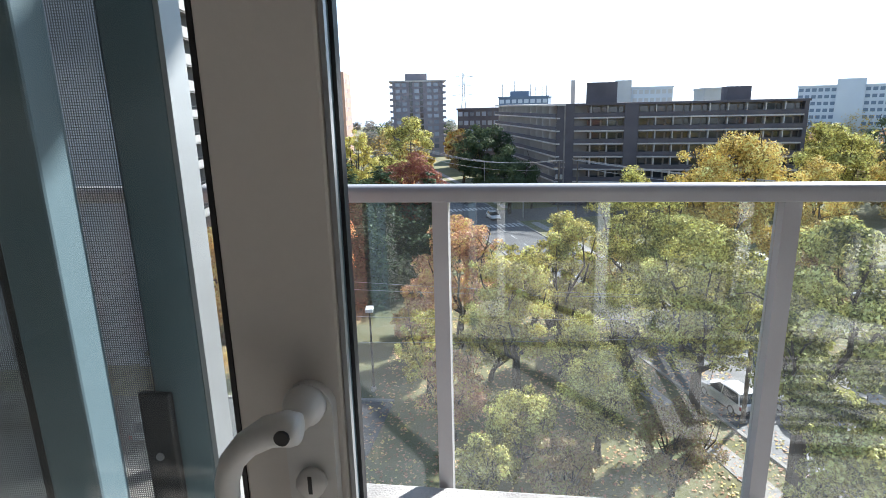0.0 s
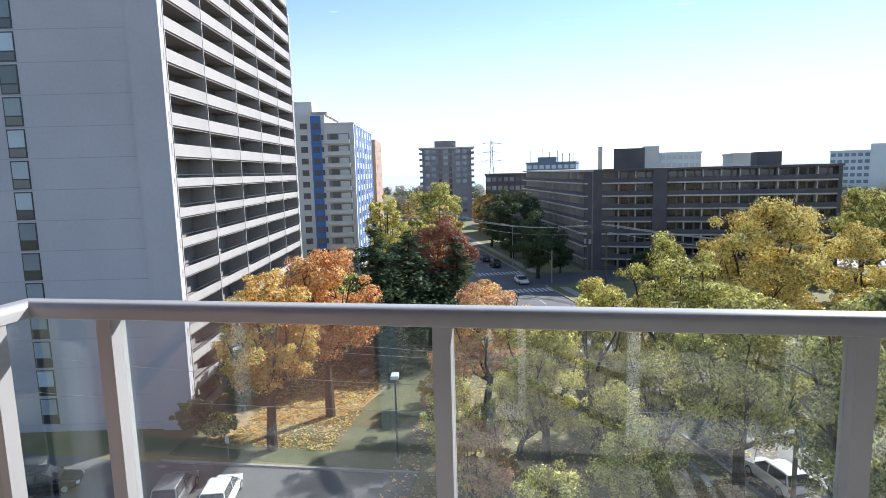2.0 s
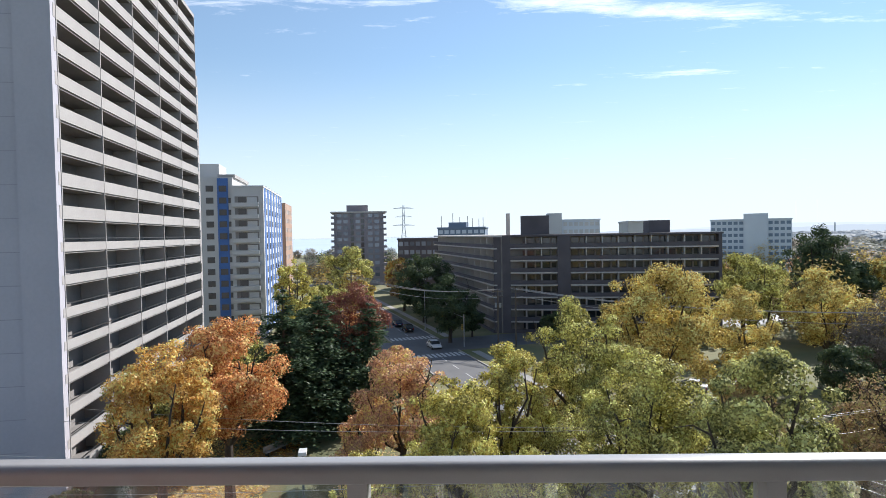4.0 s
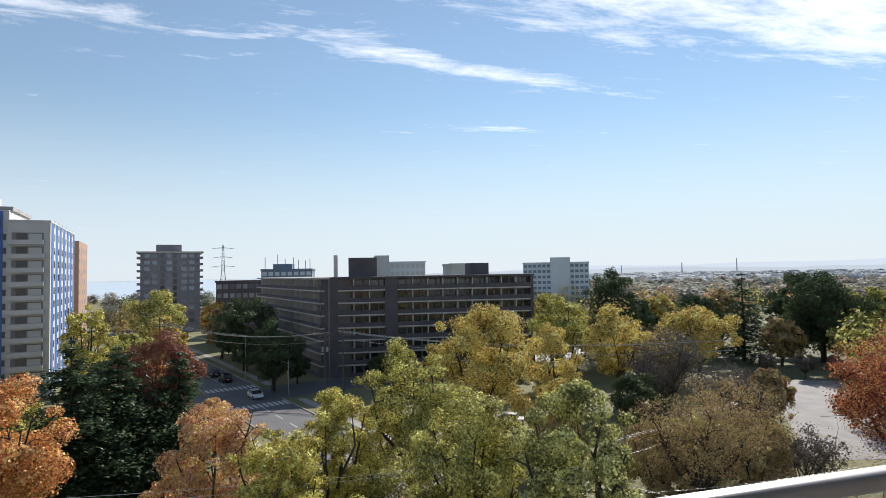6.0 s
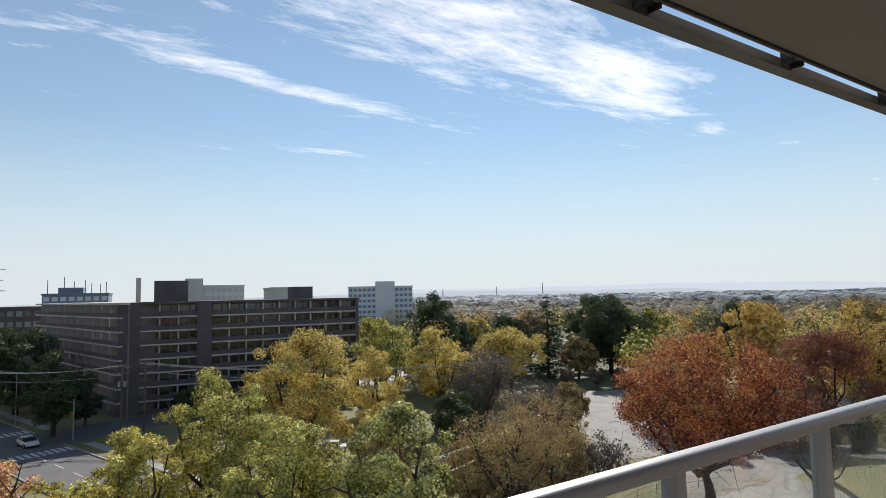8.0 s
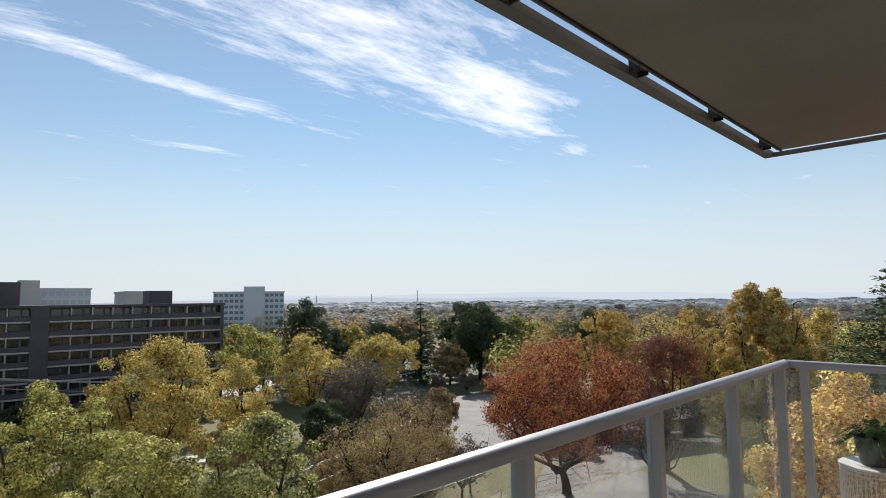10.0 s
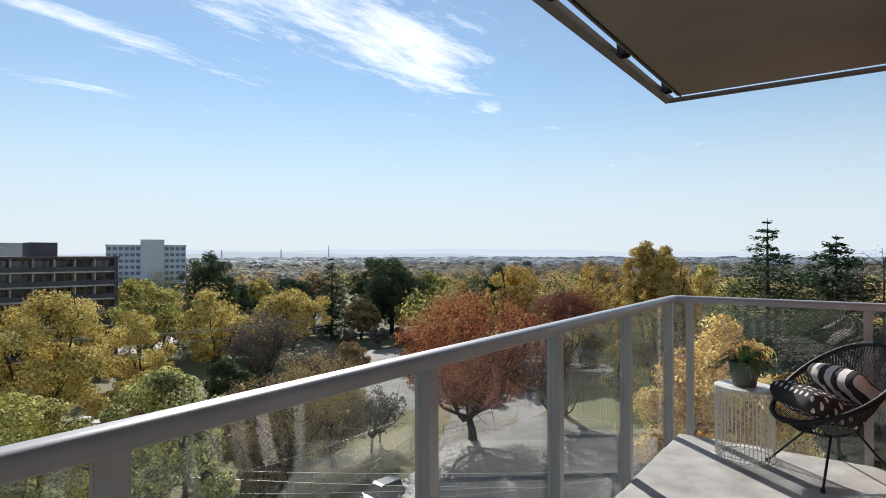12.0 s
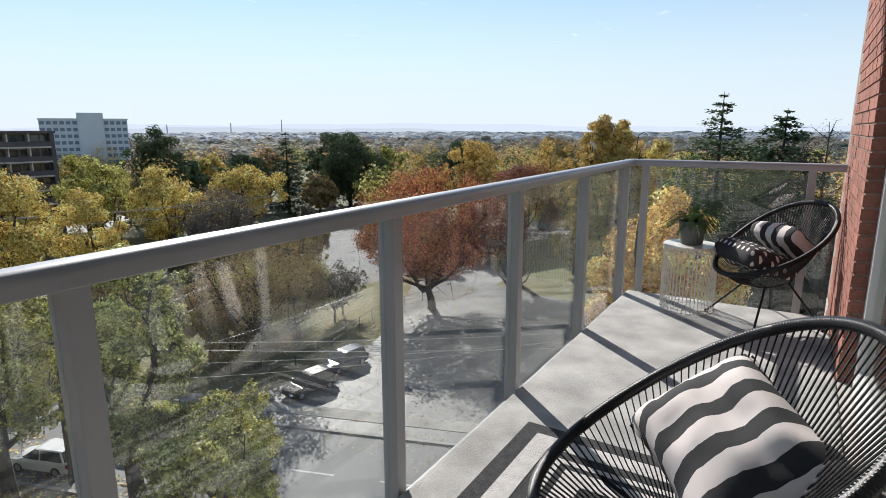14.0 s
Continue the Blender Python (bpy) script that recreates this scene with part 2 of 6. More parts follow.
# beige behind the ledges, darkened: the recess shade is part of the colour
SHADED_BEIGE = mat("shaded_beige_render", (0.25, 0.222, 0.20), (0.18, 0.16, 0.145), rough=0.9, scale=0.4, bump=0.05)
# claddings of the distant offices, lightened: haze is mixed into both colours
HAZE_PALE_BLUE = mat("hazed_pale_cladding", (0.62, 0.67, 0.72), (0.54, 0.59, 0.65), rough=0.7, scale=0.1, bump=0.02)
HAZE_SLATE = mat("hazed_slate_cladding", (0.19, 0.25, 0.33), (0.15, 0.20, 0.27), rough=0.7, scale=0.1, bump=0.02)
GRAVEL_ROOF = mat("roof_gravel", (0.30, 0.28, 0.26), (0.22, 0.205, 0.19), rough=0.95, scale=0.4, bump=0.2, fine=8)


# ---- mesh helpers ----
class Shape:
    """Collects boxes, tubes, discs and quads, and becomes one mesh."""

    def __init__(self):
        self.v, self.f = [], []

    def add(self, verts, faces):
        k = len(self.v)
        self.v += [tuple(p) for p in verts]
        self.f += [tuple(i + k for i in q) for q in faces]
        return self

    def box(self, x0, x1, y0, y1, z0, z1, m=None):
        vs = [Vector((x, y, z)) for z in (z0, z1) for y in (y0, y1) for x in (x0, x1)]
        if m is not None:
            vs = [m @ p for p in vs]
        return self.add(vs, [(0, 2, 3, 1), (4, 5, 7, 6), (0, 1, 5, 4), (1, 3, 7, 5), (3, 2, 6, 7), (2, 0, 4, 6)])

    def prism(self, pts, z0, z1):
        n = len(pts)
        return self.add([(x, y, z0) for x, y in pts] + [(x, y, z1) for x, y in pts],
                        [tuple(reversed(range(n))), tuple(range(n, 2 * n))] + [(i, (i + 1) % n, n + (i + 1) % n, n + i) for i in range(n)])

    def tube(self, pts, r, n=8, closed=False, caps=True):
        pts = [Vector(p) for p in pts]
        k = len(pts)
        rs = r if isinstance(r, (list, tuple)) else [r] * k
        vs, fs = [], []
        ref = None
        for i, p in enumerate(pts):
            a = pts[i - 1] if (i or closed) else p
            b = pts[(i + 1) % k] if (i < k - 1 or closed) else p
            d = (b - a).normalized() if (b - a).length > 1e-9 else Vector((0, 0, 1))
            if ref is None:
                ref = d.orthogonal().normalized()
            ref = (ref - d * ref.dot(d))
            ref = ref.normalized() if ref.length > 1e-6 else d.orthogonal().normalized()
            s = d.cross(ref)
            for j in range(n):
                q = 2 * math.pi * j / n
                vs.append(p + (ref * math.cos(q) + s * math.sin(q)) * rs[i])
        for i in range(k if closed else k - 1):
            for j in range(n):
                a, b = i * n + j, i * n + (j + 1) % n
                c, d2 = ((i + 1) % k) * n + (j + 1) % n, ((i + 1) % k) * n + j
                fs.append((a, b, c, d2))
        if caps and not closed:
            fs += [tuple(reversed(range(n))), tuple(range((k - 1) * n, k * n))]
        return self.add(vs, fs)

    def lathe(self, prof, n=24, centre=(0, 0, 0)):
        cx, cy, cz = centre
        vs = [(cx + r * math.cos(2 * math.pi * j / n), cy + r * math.sin(2 * math.pi * j / n), cz + z) for r, z in prof for j in range(n)]
        fs = [(i * n + j, i * n + (j + 1) % n, (i + 1) * n + (j + 1) % n, (i + 1) * n + j) for i in range(len(prof) - 1) for j in range(n)]
        return self.add(vs, fs)

    def mesh(self, name, material, smooth=False):
        me = bpy.data.meshes.new(name)
        me.from_pydata(self.v, [], self.f)
        me.materials.append(material)
        if smooth:
            me.polygons.foreach_set("use_smooth", [True] * len(me.polygons))
        me.update()
        return me


def part(name, shape, material, parent=None, label="", smooth=False, at=None, bevel=0.0):
    """One mesh object under a thing or a part."""
    data = shape.mesh(name, material, smooth) if isinstance(shape, Shape) else shape
    ob = new(name, data)
    if parent is not None:
        ob.parent = parent
    if at is not None:
        ob.matrix_basis = at
    if label:
        tagged(ob, label)
    if bevel:
        b = ob.modifiers.new("bevel", "BEVEL")
        b.width, b.segments, b.limit_method = bevel, 2, "ANGLE"
    return ob


def thing(name, m, label, category, group="", kind=""):
    ob = new(name)
    ob.empty_display_size = 0.2
    ob.matrix_basis = m
    return tagged(ob, label, category, group, kind)


def structure(name, shape, material, label, category, smooth=False, bevel=0.0):
    ob = part(name, shape, material, None, "", smooth, None, bevel)
    return tagged(ob, label, category, "", "structure")


def rect_tube(prof, a, b):
    """A bar of the profile (u across, z up), from a to b along the level."""
    a, b = Vector(a), Vector(b)
    d = (b - a).normalized()
    s = Vector((d.y, -d.x, 0))
    n = len(prof)
    vs = [a + s * u + Vector((0, 0, z)) for u, z in prof] + [b + s * u + Vector((0, 0, z)) for u, z in prof]
    return Shape().add(vs, [tuple(reversed(range(n))), tuple(range(n, 2 * n))] + [(i, (i + 1) % n, n + (i + 1) % n, n + i) for i in range(n)])

# ---- balcony ----
WALL_Y = -1.45                     # face of the building
XL, XR = -6.66, -0.02              # ends of the balcony rail
structure("floor", Shape().box(-6.62, -0.08, WALL_Y + 0.002, -0.05, -0.22, 0.0), CONCRETE,
          "weathered pale grey concrete balcony floor slab", "floor", bevel=0.012)

# rail: a rounded cap on posts that stand outside the slab's edge
CAP = [(-0.033, 1.018), (0.033, 1.018), (0.036, 1.021)] + [(0.010 + 0.026 * math.cos(radians(q)), 1.045 + 0.026 * math.sin(radians(q))) for q in range(0, 91, 15)]
CAP += [(-u, z) for u, z in reversed(CAP[2:])]


def cap_run(pts, closed=False):
    """The cap along a level line with mitred corners."""
    pts = [Vector((*p, 0)) for p in pts]
    n, s = len(CAP), Shape()
    vs = []
    for i, p in enumerate(pts):
        d0 = (p - pts[i - 1]).normalized() if i else (pts[1] - p).normalized()
        d1 = (pts[i + 1] - p).normalized() if i < len(pts) - 1 else d0
        s0, s1 = Vector((d0.y, -d0.x, 0)), Vector((d1.y, -d1.x, 0))
        m = (s0 + s1).normalized()
        k = 1 / max(0.3, m.dot(s0))
        vs += [p + m * (u * k) + Vector((0, 0, z)) for u, z in CAP]
    fs = [tuple(reversed(range(n))), tuple(range((len(pts) - 1) * n, len(pts) * n))]
    for i in range(len(pts) - 1):
        fs += [(i * n + j, i * n + (j + 1) % n, (i + 1) * n + (j + 1) % n, (i + 1) * n + j) for j in range(n)]
    return s.add(vs, fs)


railing = thing("balcony_railing", pose(0, 0, 0), "grey aluminium balcony railing with clear glass panels at the slab edge", "railing")
part("top_rail", cap_run([(XL, WALL_Y + 0.01), (XL, 0.0), (XR, 0.0), (XR, WALL_Y + 0.01)]), ALU, railing, "rounded grey aluminium top rail", smooth=True).modifiers.new("split", "EDGE_SPLIT").split_angle = radians(28)
POSTS_X = [-6.372, -5.325, -4.278, -3.255, -2.228, -1.180, -0.176]
FRONT = [(x, 0.0, 0) for x in POSTS_X]
SIDE = [(XR, -0.122, 1), (XR, -1.247, 1), (XL, -0.14, 1), (XL, -1.20, 1)]
post_x = Shape().box(-0.025, 0.025, -0.032, 0.032, -0.2, 1.018).mesh("post", ALU)
post_y = Shape().box(-0.032, 0.032, -0.025, 0.025, -0.2, 1.018).mesh("post", ALU)
for x, y, side in FRONT + SIDE:
    part("post", post_y if side else post_x, None, railing, at=pose(x, y, 0))
foot = Shape().box(-0.045, 0.045, -0.06, -0.034, -0.19, -0.03).mesh("bracket", ALU)
for x, y, side in FRONT:
    part("bracket", foot, None, railing, at=pose(x, y, 0))


def pane(p, q, z0=-0.09, z1=1.02):
    (x0, y0), (x1, y1) = p, q
    s = Shape()
    if y0 == y1:
        s.box(x0, x1, y0 + 0.006, y0 + 0.014, z0, z1)
    else:
        s.box(x0 - 0.004, x0 + 0.004, y0, y1, z0, z1)
    g = part("glass_panel", s, GLASS, railing)
    g.visible_shadow = False
    b = Shape()
    if y0 == y1:
        b.box(x0, x1, y0 - 0.012, y0 + 0.026, z0 - 0.045, z0)
    else:
        b.box(x0 - 0.018, x0 + 0.018, y0, y1, z0 - 0.045, z0)
    part("bottom_channel", b, ALU, railing)


edges = [XL + 0.02] + POSTS_X + [XR - 0.02]
for i in range(len(edges) - 1):
    a = edges[i] + (0.026 if i else 0)
    b = edges[i + 1] - (0.026 if i < len(edges) - 2 else 0)
    pane((a, 0.0), (b, 0.0))
for X, y0, y1 in ((XL, -0.14, -1.20), (XR, -0.122, -1.247)):
    for a, b in ((y0 + 0.026, 0.0), (y1 + 0.026, y0 - 0.026), (WALL_Y + 0.02, y1 - 0.026)):
        pane((X, a), (X, b))

# slab of the balcony above, with the foot of its railing hung outside its edge
UZ = 2.585
structure("ceiling", Shape().box(-7.2, -0.30, WALL_Y - 0.2, -0.105, UZ, UZ + 0.2), SOFFIT, "beige painted concrete soffit of the balcony above", "ceiling")
upper = thing("upper_railing", pose(0, 0, 0), "underside of the grey railing of the balcony above", "railing")
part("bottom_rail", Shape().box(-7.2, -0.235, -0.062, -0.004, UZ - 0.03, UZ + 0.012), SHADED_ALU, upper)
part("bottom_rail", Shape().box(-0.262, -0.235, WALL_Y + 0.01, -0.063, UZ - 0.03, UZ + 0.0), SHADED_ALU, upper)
for x in (-6.3, -5.33, -4.36, -3.39, -2.43, -1.46, -0.52):
    s = Shape().box(x - 0.045, x + 0.045, -0.112, -0.060, UZ + 0.004, UZ + 0.085)
    s.box(x - 0.045, x - 0.037, -0.112, -0.06, UZ - 0.02, UZ + 0.004).box(x + 0.037, x + 0.045, -0.112, -0.06, UZ - 0.02, UZ + 0.004)
    part("bracket", s, DARK_METAL, upper)
# the drip line is a thin dark bar under the soffit, not cut in
drip = Shape().box(-7.2, -0.30, -0.135, -0.125, UZ - 0.012, UZ - 0.001)
part("dark_drip_strip", drip, DARK_METAL, upper)

# building front: brick pier at the far end, glazing between, brick beyond the doorway
REVEAL = -1.30
wall_e = structure("wall_east", Shape().box(REVEAL + 0.006, 0.55, WALL_Y - 0.35, WALL_Y - 0.008, -3.2, UZ + 0.5), MORTAR,
                   "red brick pier of the building beside the balcony", "wall")
structure("wall_west", Shape().box(-8.0, -5.95, WALL_Y - 0.35, WALL_Y, -3.2, UZ + 0.5), BRICK, "red brick wall of the building", "wall")
structure("wall_lintel", Shape().box(-5.95, REVEAL, WALL_Y - 0.35, WALL_Y - 0.02, 2.2, UZ + 0.5), PLASTER, "pale wall above the balcony glazing", "wall")
structure("wall_below", Shape().box(-8.0, 0.55, WALL_Y - 0.35, WALL_Y - 0.004, -21, -3.2), BRICK, "red brick wall below the balcony", "wall")

# glazed front with a fixed window beside the doorway
win = thing("window_1", pose(0, 0, 0), "white framed balcony window beside the brick pier", "window", "", "structure")
GY = WALL_Y - 0.10
for x0, x1 in ((REVEAL - 0.07, REVEAL), (-2.55, -2.47), (-3.85, -3.77), (-4.62, -4.55)):
    part("window_frame", Shape().box(x0, x1, GY - 0.05, GY + 0.03, 0.0, 2.2), WHITE_FRAME, win, bevel=0.004)
part("window_sill", Shape().box(-4.55, REVEAL - 0.07, GY - 0.05, GY + 0.035, 0.0, 0.09), WHITE_FRAME, win)
part("window_frame", Shape().box(-4.55, REVEAL - 0.07, GY - 0.05, GY + 0.03, 2.12, 2.2), WHITE_FRAME, win)
for x0, x1 in ((-2.47, REVEAL - 0.07), (-3.77, -2.55), (-4.55, -3.85)):
    g = part("pane", Shape().box(x0, x1, GY - 0.012, GY - 0.004, 0.09, 2.12), GLASS, win)
    g.visible_shadow = False

# plain room behind the doorway
structure("room_floor", Shape().box(-8.0, 0.5, -6.0, WALL_Y - 0.002, -0.22, -0.002), OAK, "pale grey wooden floor inside the doorway", "floor")
structure("room_ceiling", Shape().box(-8.0, 0.5, -6.0, WALL_Y - 0.36, 2.5, 2.6), PLASTER, "plain white room ceiling", "ceiling")
structure("wall_room_back", Shape().box(-8.0, 0.5, -6.1, -6.0, -0.2, 2.5), PLASTER, "plain pale room wall", "wall")
structure("wall_room_west", Shape().box(-8.1, -8.0, -6.0, WALL_Y - 0.36, -0.2, 2.5), PLASTER, "plain pale room wall", "wall")
structure("wall_room_east", Shape().box(0.4, 0.5, -6.0, WALL_Y - 0.36, -0.2, 2.5), PLASTER, "plain pale room wall", "wall")
structure("threshold", Shape().box(-5.94, -4.63, WALL_Y - 0.05, WALL_Y + 0.03, 0.001, 0.014), ALU, "flat grey metal door threshold", "threshold")

# ---- ground, streets ----
GRASS = mat("autumn_grass", (0.125, 0.14, 0.058), (0.22, 0.19, 0.095), rough=0.95, scale=0.15, bump=0.3, fine=3)
LAWN = mat("lawn", (0.085, 0.10, 0.042), (0.15, 0.14, 0.07), rough=0.95, scale=0.3, bump=0.2, fine=4)
LEAF_LITTER = mat("leaf_litter", (0.46, 0.33, 0.17), (0.17, 0.145, 0.075), rough=0.95, scale=1.2, bump=0.3, fine=6)
# water base colour is pale to hold the sky's reflection and the haze
WATER = mat("hazed_lake_water", (0.55, 0.62, 0.70), (0.50, 0.58, 0.66), rough=0.25, scale=0.002, bump=0)
structure("ground", Shape().box(-3500, 3500, -400, 4200, GROUND - 1, GROUND), GRASS, "autumn grass ground scattered with leaves", "ground")
U = Vector((-0.333, 0.943, 0))     # the street runs along U
V = Vector((0.943, 0.333, 0))
S0 = Vector((18.5, 30, 0))


def street_quad(s0, s1, v0, v1, z):
    p = [S0 + U * s + V * v for s, v in ((s0, v0), (s0, v1), (s1, v1), (s1, v0))]
    return [(q.x, q.y) for q in p]


def sheet(name, pts, dz, material, label, category):
    return structure(name, Shape().prism(pts, GROUND - 0.3, GROUND + dz), material, label, category)


sheet("road", street_quad(-60, 330, -7.0, 2.6, 0), 0.02, ASPHALT, "grey asphalt street with painted markings", "road")
sheet("cross_road", street_quad(78, 90, -160, -7.0, 0), 0.016, ASPHALT, "asphalt side street", "road")
sheet("cross_road", street_quad(78, 90, 2.6, 170, 0), 0.016, ASPHALT, "asphalt side street before the brown apartment block", "road")
for v0, v1, s0, s1 in ((2.6, 2.85, -60, 20), (2.6, 2.85, 26, 78), (2.6, 2.85, 90, 330), (-7.25, -7.0, -60, 78), (-7.25, -7.0, 90, 330)):
    sheet("kerb", street_quad(s0, s1, v0, v1, 0), 0.14, PAVING, "pale concrete kerb along the street", "kerb")
for v0, v1, s0, s1 in ((4.6, 6.1, -60, 76), (4.6, 6.1, 92, 330), (-10.5, -9.0, -60, 76), (-10.5, -9.0, 92, 330)):
    sheet("pavement", street_quad(s0, s1, v0, v1, 0), 0.05, PAVING, "pale concrete pavement beside the street", "pavement")
# markings
for s in range(-56, 76, 6):
    sheet("lane_line", street_quad(s, s + 3, -2.27, -2.13, 0), 0.026, LINE_WHITE, "worn white lane dash on the asphalt", "road marking")
for s in range(96, 300, 6):
    sheet("lane_line", street_quad(s, s + 3, -2.27, -2.13, 0), 0.026, LINE_WHITE, "worn white lane dash on the asphalt", "road marking")
for v in range(11):
    sheet("crosswalk_bar", street_quad(73.5, 76.5, -6.6 + v * 0.86, -6.6 + v * 0.86 + 0.5, 0), 0.026, LINE_WHITE, "white crosswalk bar on the asphalt", "road marking")
    sheet("crosswalk_bar", street_quad(91.5, 94.5, -6.6 + v * 0.86, -6.6 + v * 0.86 + 0.5, 0), 0.026, LINE_WHITE, "white crosswalk bar on the asphalt", "road marking")
# the drive and lot in the sun, the court, the field
sheet("driveway", [(19, 14), (62, 16), (64, 33), (50, 37), (38, 34), (26, 34.5), (20.5, 33.5)], 0.018, DRIVE, "sunlit asphalt driveway with tree shadows", "driveway")
sheet("forecourt", [(46, 36.5), (64, 33.2), (76, 34), (78, 42), (60, 44)], 0.022, PALE_PAVING, "pale concrete forecourt", "pavement")
sheet("court", [(52, 50), (66, 46), (98, 82), (84, 90)], 0.024, PALE_PAVING, "pale asphalt sports court", "court")
sheet("field", [(60, 92), (84, 90.5), (100, 82), (150, 100), (130, 160), (88, 150)], 0.03, LAWN, "green playing field", "field")
sheet("parking_lot", [(-60, 8), (-15, 10), (-14, 36), (-34, 35.2), (-60, 35)], 0.02, ASPHALT, "grey asphalt parking lot in shade", "parking lot")
sheet("lot_kerb", [(-34, 35.25), (-14, 36.05), (-14, 36.3), (-34, 35.5)], 0.14, PAVING, "pale kerb of the parking lot", "kerb")


# ---- buildings ----
def box_m(origin, u, v):
    """Frame with x along u, y along v (both level), z up."""
    u, v = Vector((*u, 0)).normalized(), Vector((*v, 0)).normalized()
    m = Matrix((u, v, Vector((0, 0, 1)))).transposed().to_4x4()
    m.translation = origin
    return m


def left_tower():
    P0, P1 = Vector((-34.9, 41.2, GROUND)), Vector((-43.2, 85.5, GROUND))
    u = (P1 - P0).normalized()
    w = Vector((-u.y, u.x, 0))                   # away from the balconies
    T = thing("apartment_tower", box_m(P0, u.xy, w.xy), "tall grey concrete apartment tower with rows of pale balconies", "apartment tower")
    n_st, st, bay, nb = 21, 2.52, 8.25, 5
    base, depth = 0.6, 2.2
    top = base + n_st * st
    part("wall", Shape().box(0, 0.5, 0, 24, 0, top), GREY_WALL, T, "plain grey concrete end wall")
    part("wall", Shape().box(0.5, bay * nb + 0.2, depth, 24, 0, top), SHADED_RECESS, T, "shaded back walls of the balconies")
    part("wall", Shape().box(bay * nb + 0.2, bay * nb + 3.6, 0.6, 24, 0, top - 3 * st), PALE_PANEL, T, "pale end bay with one window a storey")
    part("roof", Shape().box(-0.1, bay * nb + 0.3, 0.0, 24.1, top, top + 0.5), PALE_PANEL, T)
    # end wall: a shallow buttress and panel joints, one column of windows
    part("pilaster", Shape().box(-0.35, 0.0, 0.0, 2.6, 0, top), GREY_WALL, T)
    joint = Shape().box(-0.004, 0.004, 2.65, 24, 0, 0.06).mesh("joint", GREY_JOINT)
    sash = Shape().box(-0.03, 0.02, 0, 1.5, 0, 2.3).mesh("window", DARK_METAL)
    pane_up = Shape().box(-0.05, -0.031, 0.1, 1.4, 0.85, 2.2).mesh("pane", mat("tower_pane", (0.30, 0.36, 0.42), (0.10, 0.12, 0.14), rough=0.1, scale=0.12, bump=0, per_object=0.7))
    pane_dn = Shape().box(-0.05, -0.031, 0.1, 1.4, 0.1, 0.75).mesh("pane", WINDOW)
    for k in range(n_st):
        z = base + k * st
        part("joint", joint, None, T, at=pose(0, 0, z))
        wdw = part("window", sash, None, T, at=pose(0, 11.6, z + 0.12))
        part("pane", pane_up, None, wdw)
        part("pane", pane_dn, None, wdw)
    # balconies
    panel = Shape().box(0.06, bay - 0.06, -0.02, 0.14, 0.0, 1.02).mesh("balcony_panel", PALE_PANEL)
    slab = Shape().box(0.0, bay, 0.10, depth, -0.16, 0.0).mesh("balcony_slab", SHADED_RECESS)
    low = Shape().box(0.06, bay - 0.06, -0.02, 0.14, 0.0, 0.72).mesh("balcony_panel", PALE_PANEL)
    rail = Shape().box(0.1, bay - 0.1, 0.03, 0.08, 0.98, 1.05).mesh("handrail", DARK_METAL)
    door = Shape().box(0, 2.4, depth - 0.06, depth - 0.002, 0, 2.1).mesh("balcony_door", DARK_GLASS)
    frame_v = Shape().box(0, 0.06, depth - 0.09, depth - 0.061, 0, 2.1).mesh("door_frame", GALVANISED)
    win_m = Shape().box(0, 1.6, 0.52, 0.598, 0, 1.35).mesh("window", WINDOW)
    fin = Shape().box(-0.05, 0.05, -0.05, depth, 0, top).mesh("fin", PALE_PANEL)
    for b in range(nb + 1):
        part("fin", fin, None, T, at=pose(b * bay + (0.5 if b == 0 else 0.0), 0, 0))
    for k in range(n_st):
        z = base + k * st
        for b in range(nb):
            part("balcony_panel", low if k < 9 else panel, None, T, at=pose(b * bay + (0.0 if b else 0.55) * 0, 0, z))
            if k < 9:
                part("handrail", rail, None, T, at=pose(b * bay, 0, z))
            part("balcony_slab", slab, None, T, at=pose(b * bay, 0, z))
            d = part("balcony_door", door, None, T, at=pose(b * bay + 0.9, 0, z))
            part("door_frame", frame_v, None, d, at=pose(1.2, 0, 0))
        if k < n_st - 3:
            part("window", win_m, None, T, at=pose(bay * nb + 1.2, 0, z + 0.75))
    return T


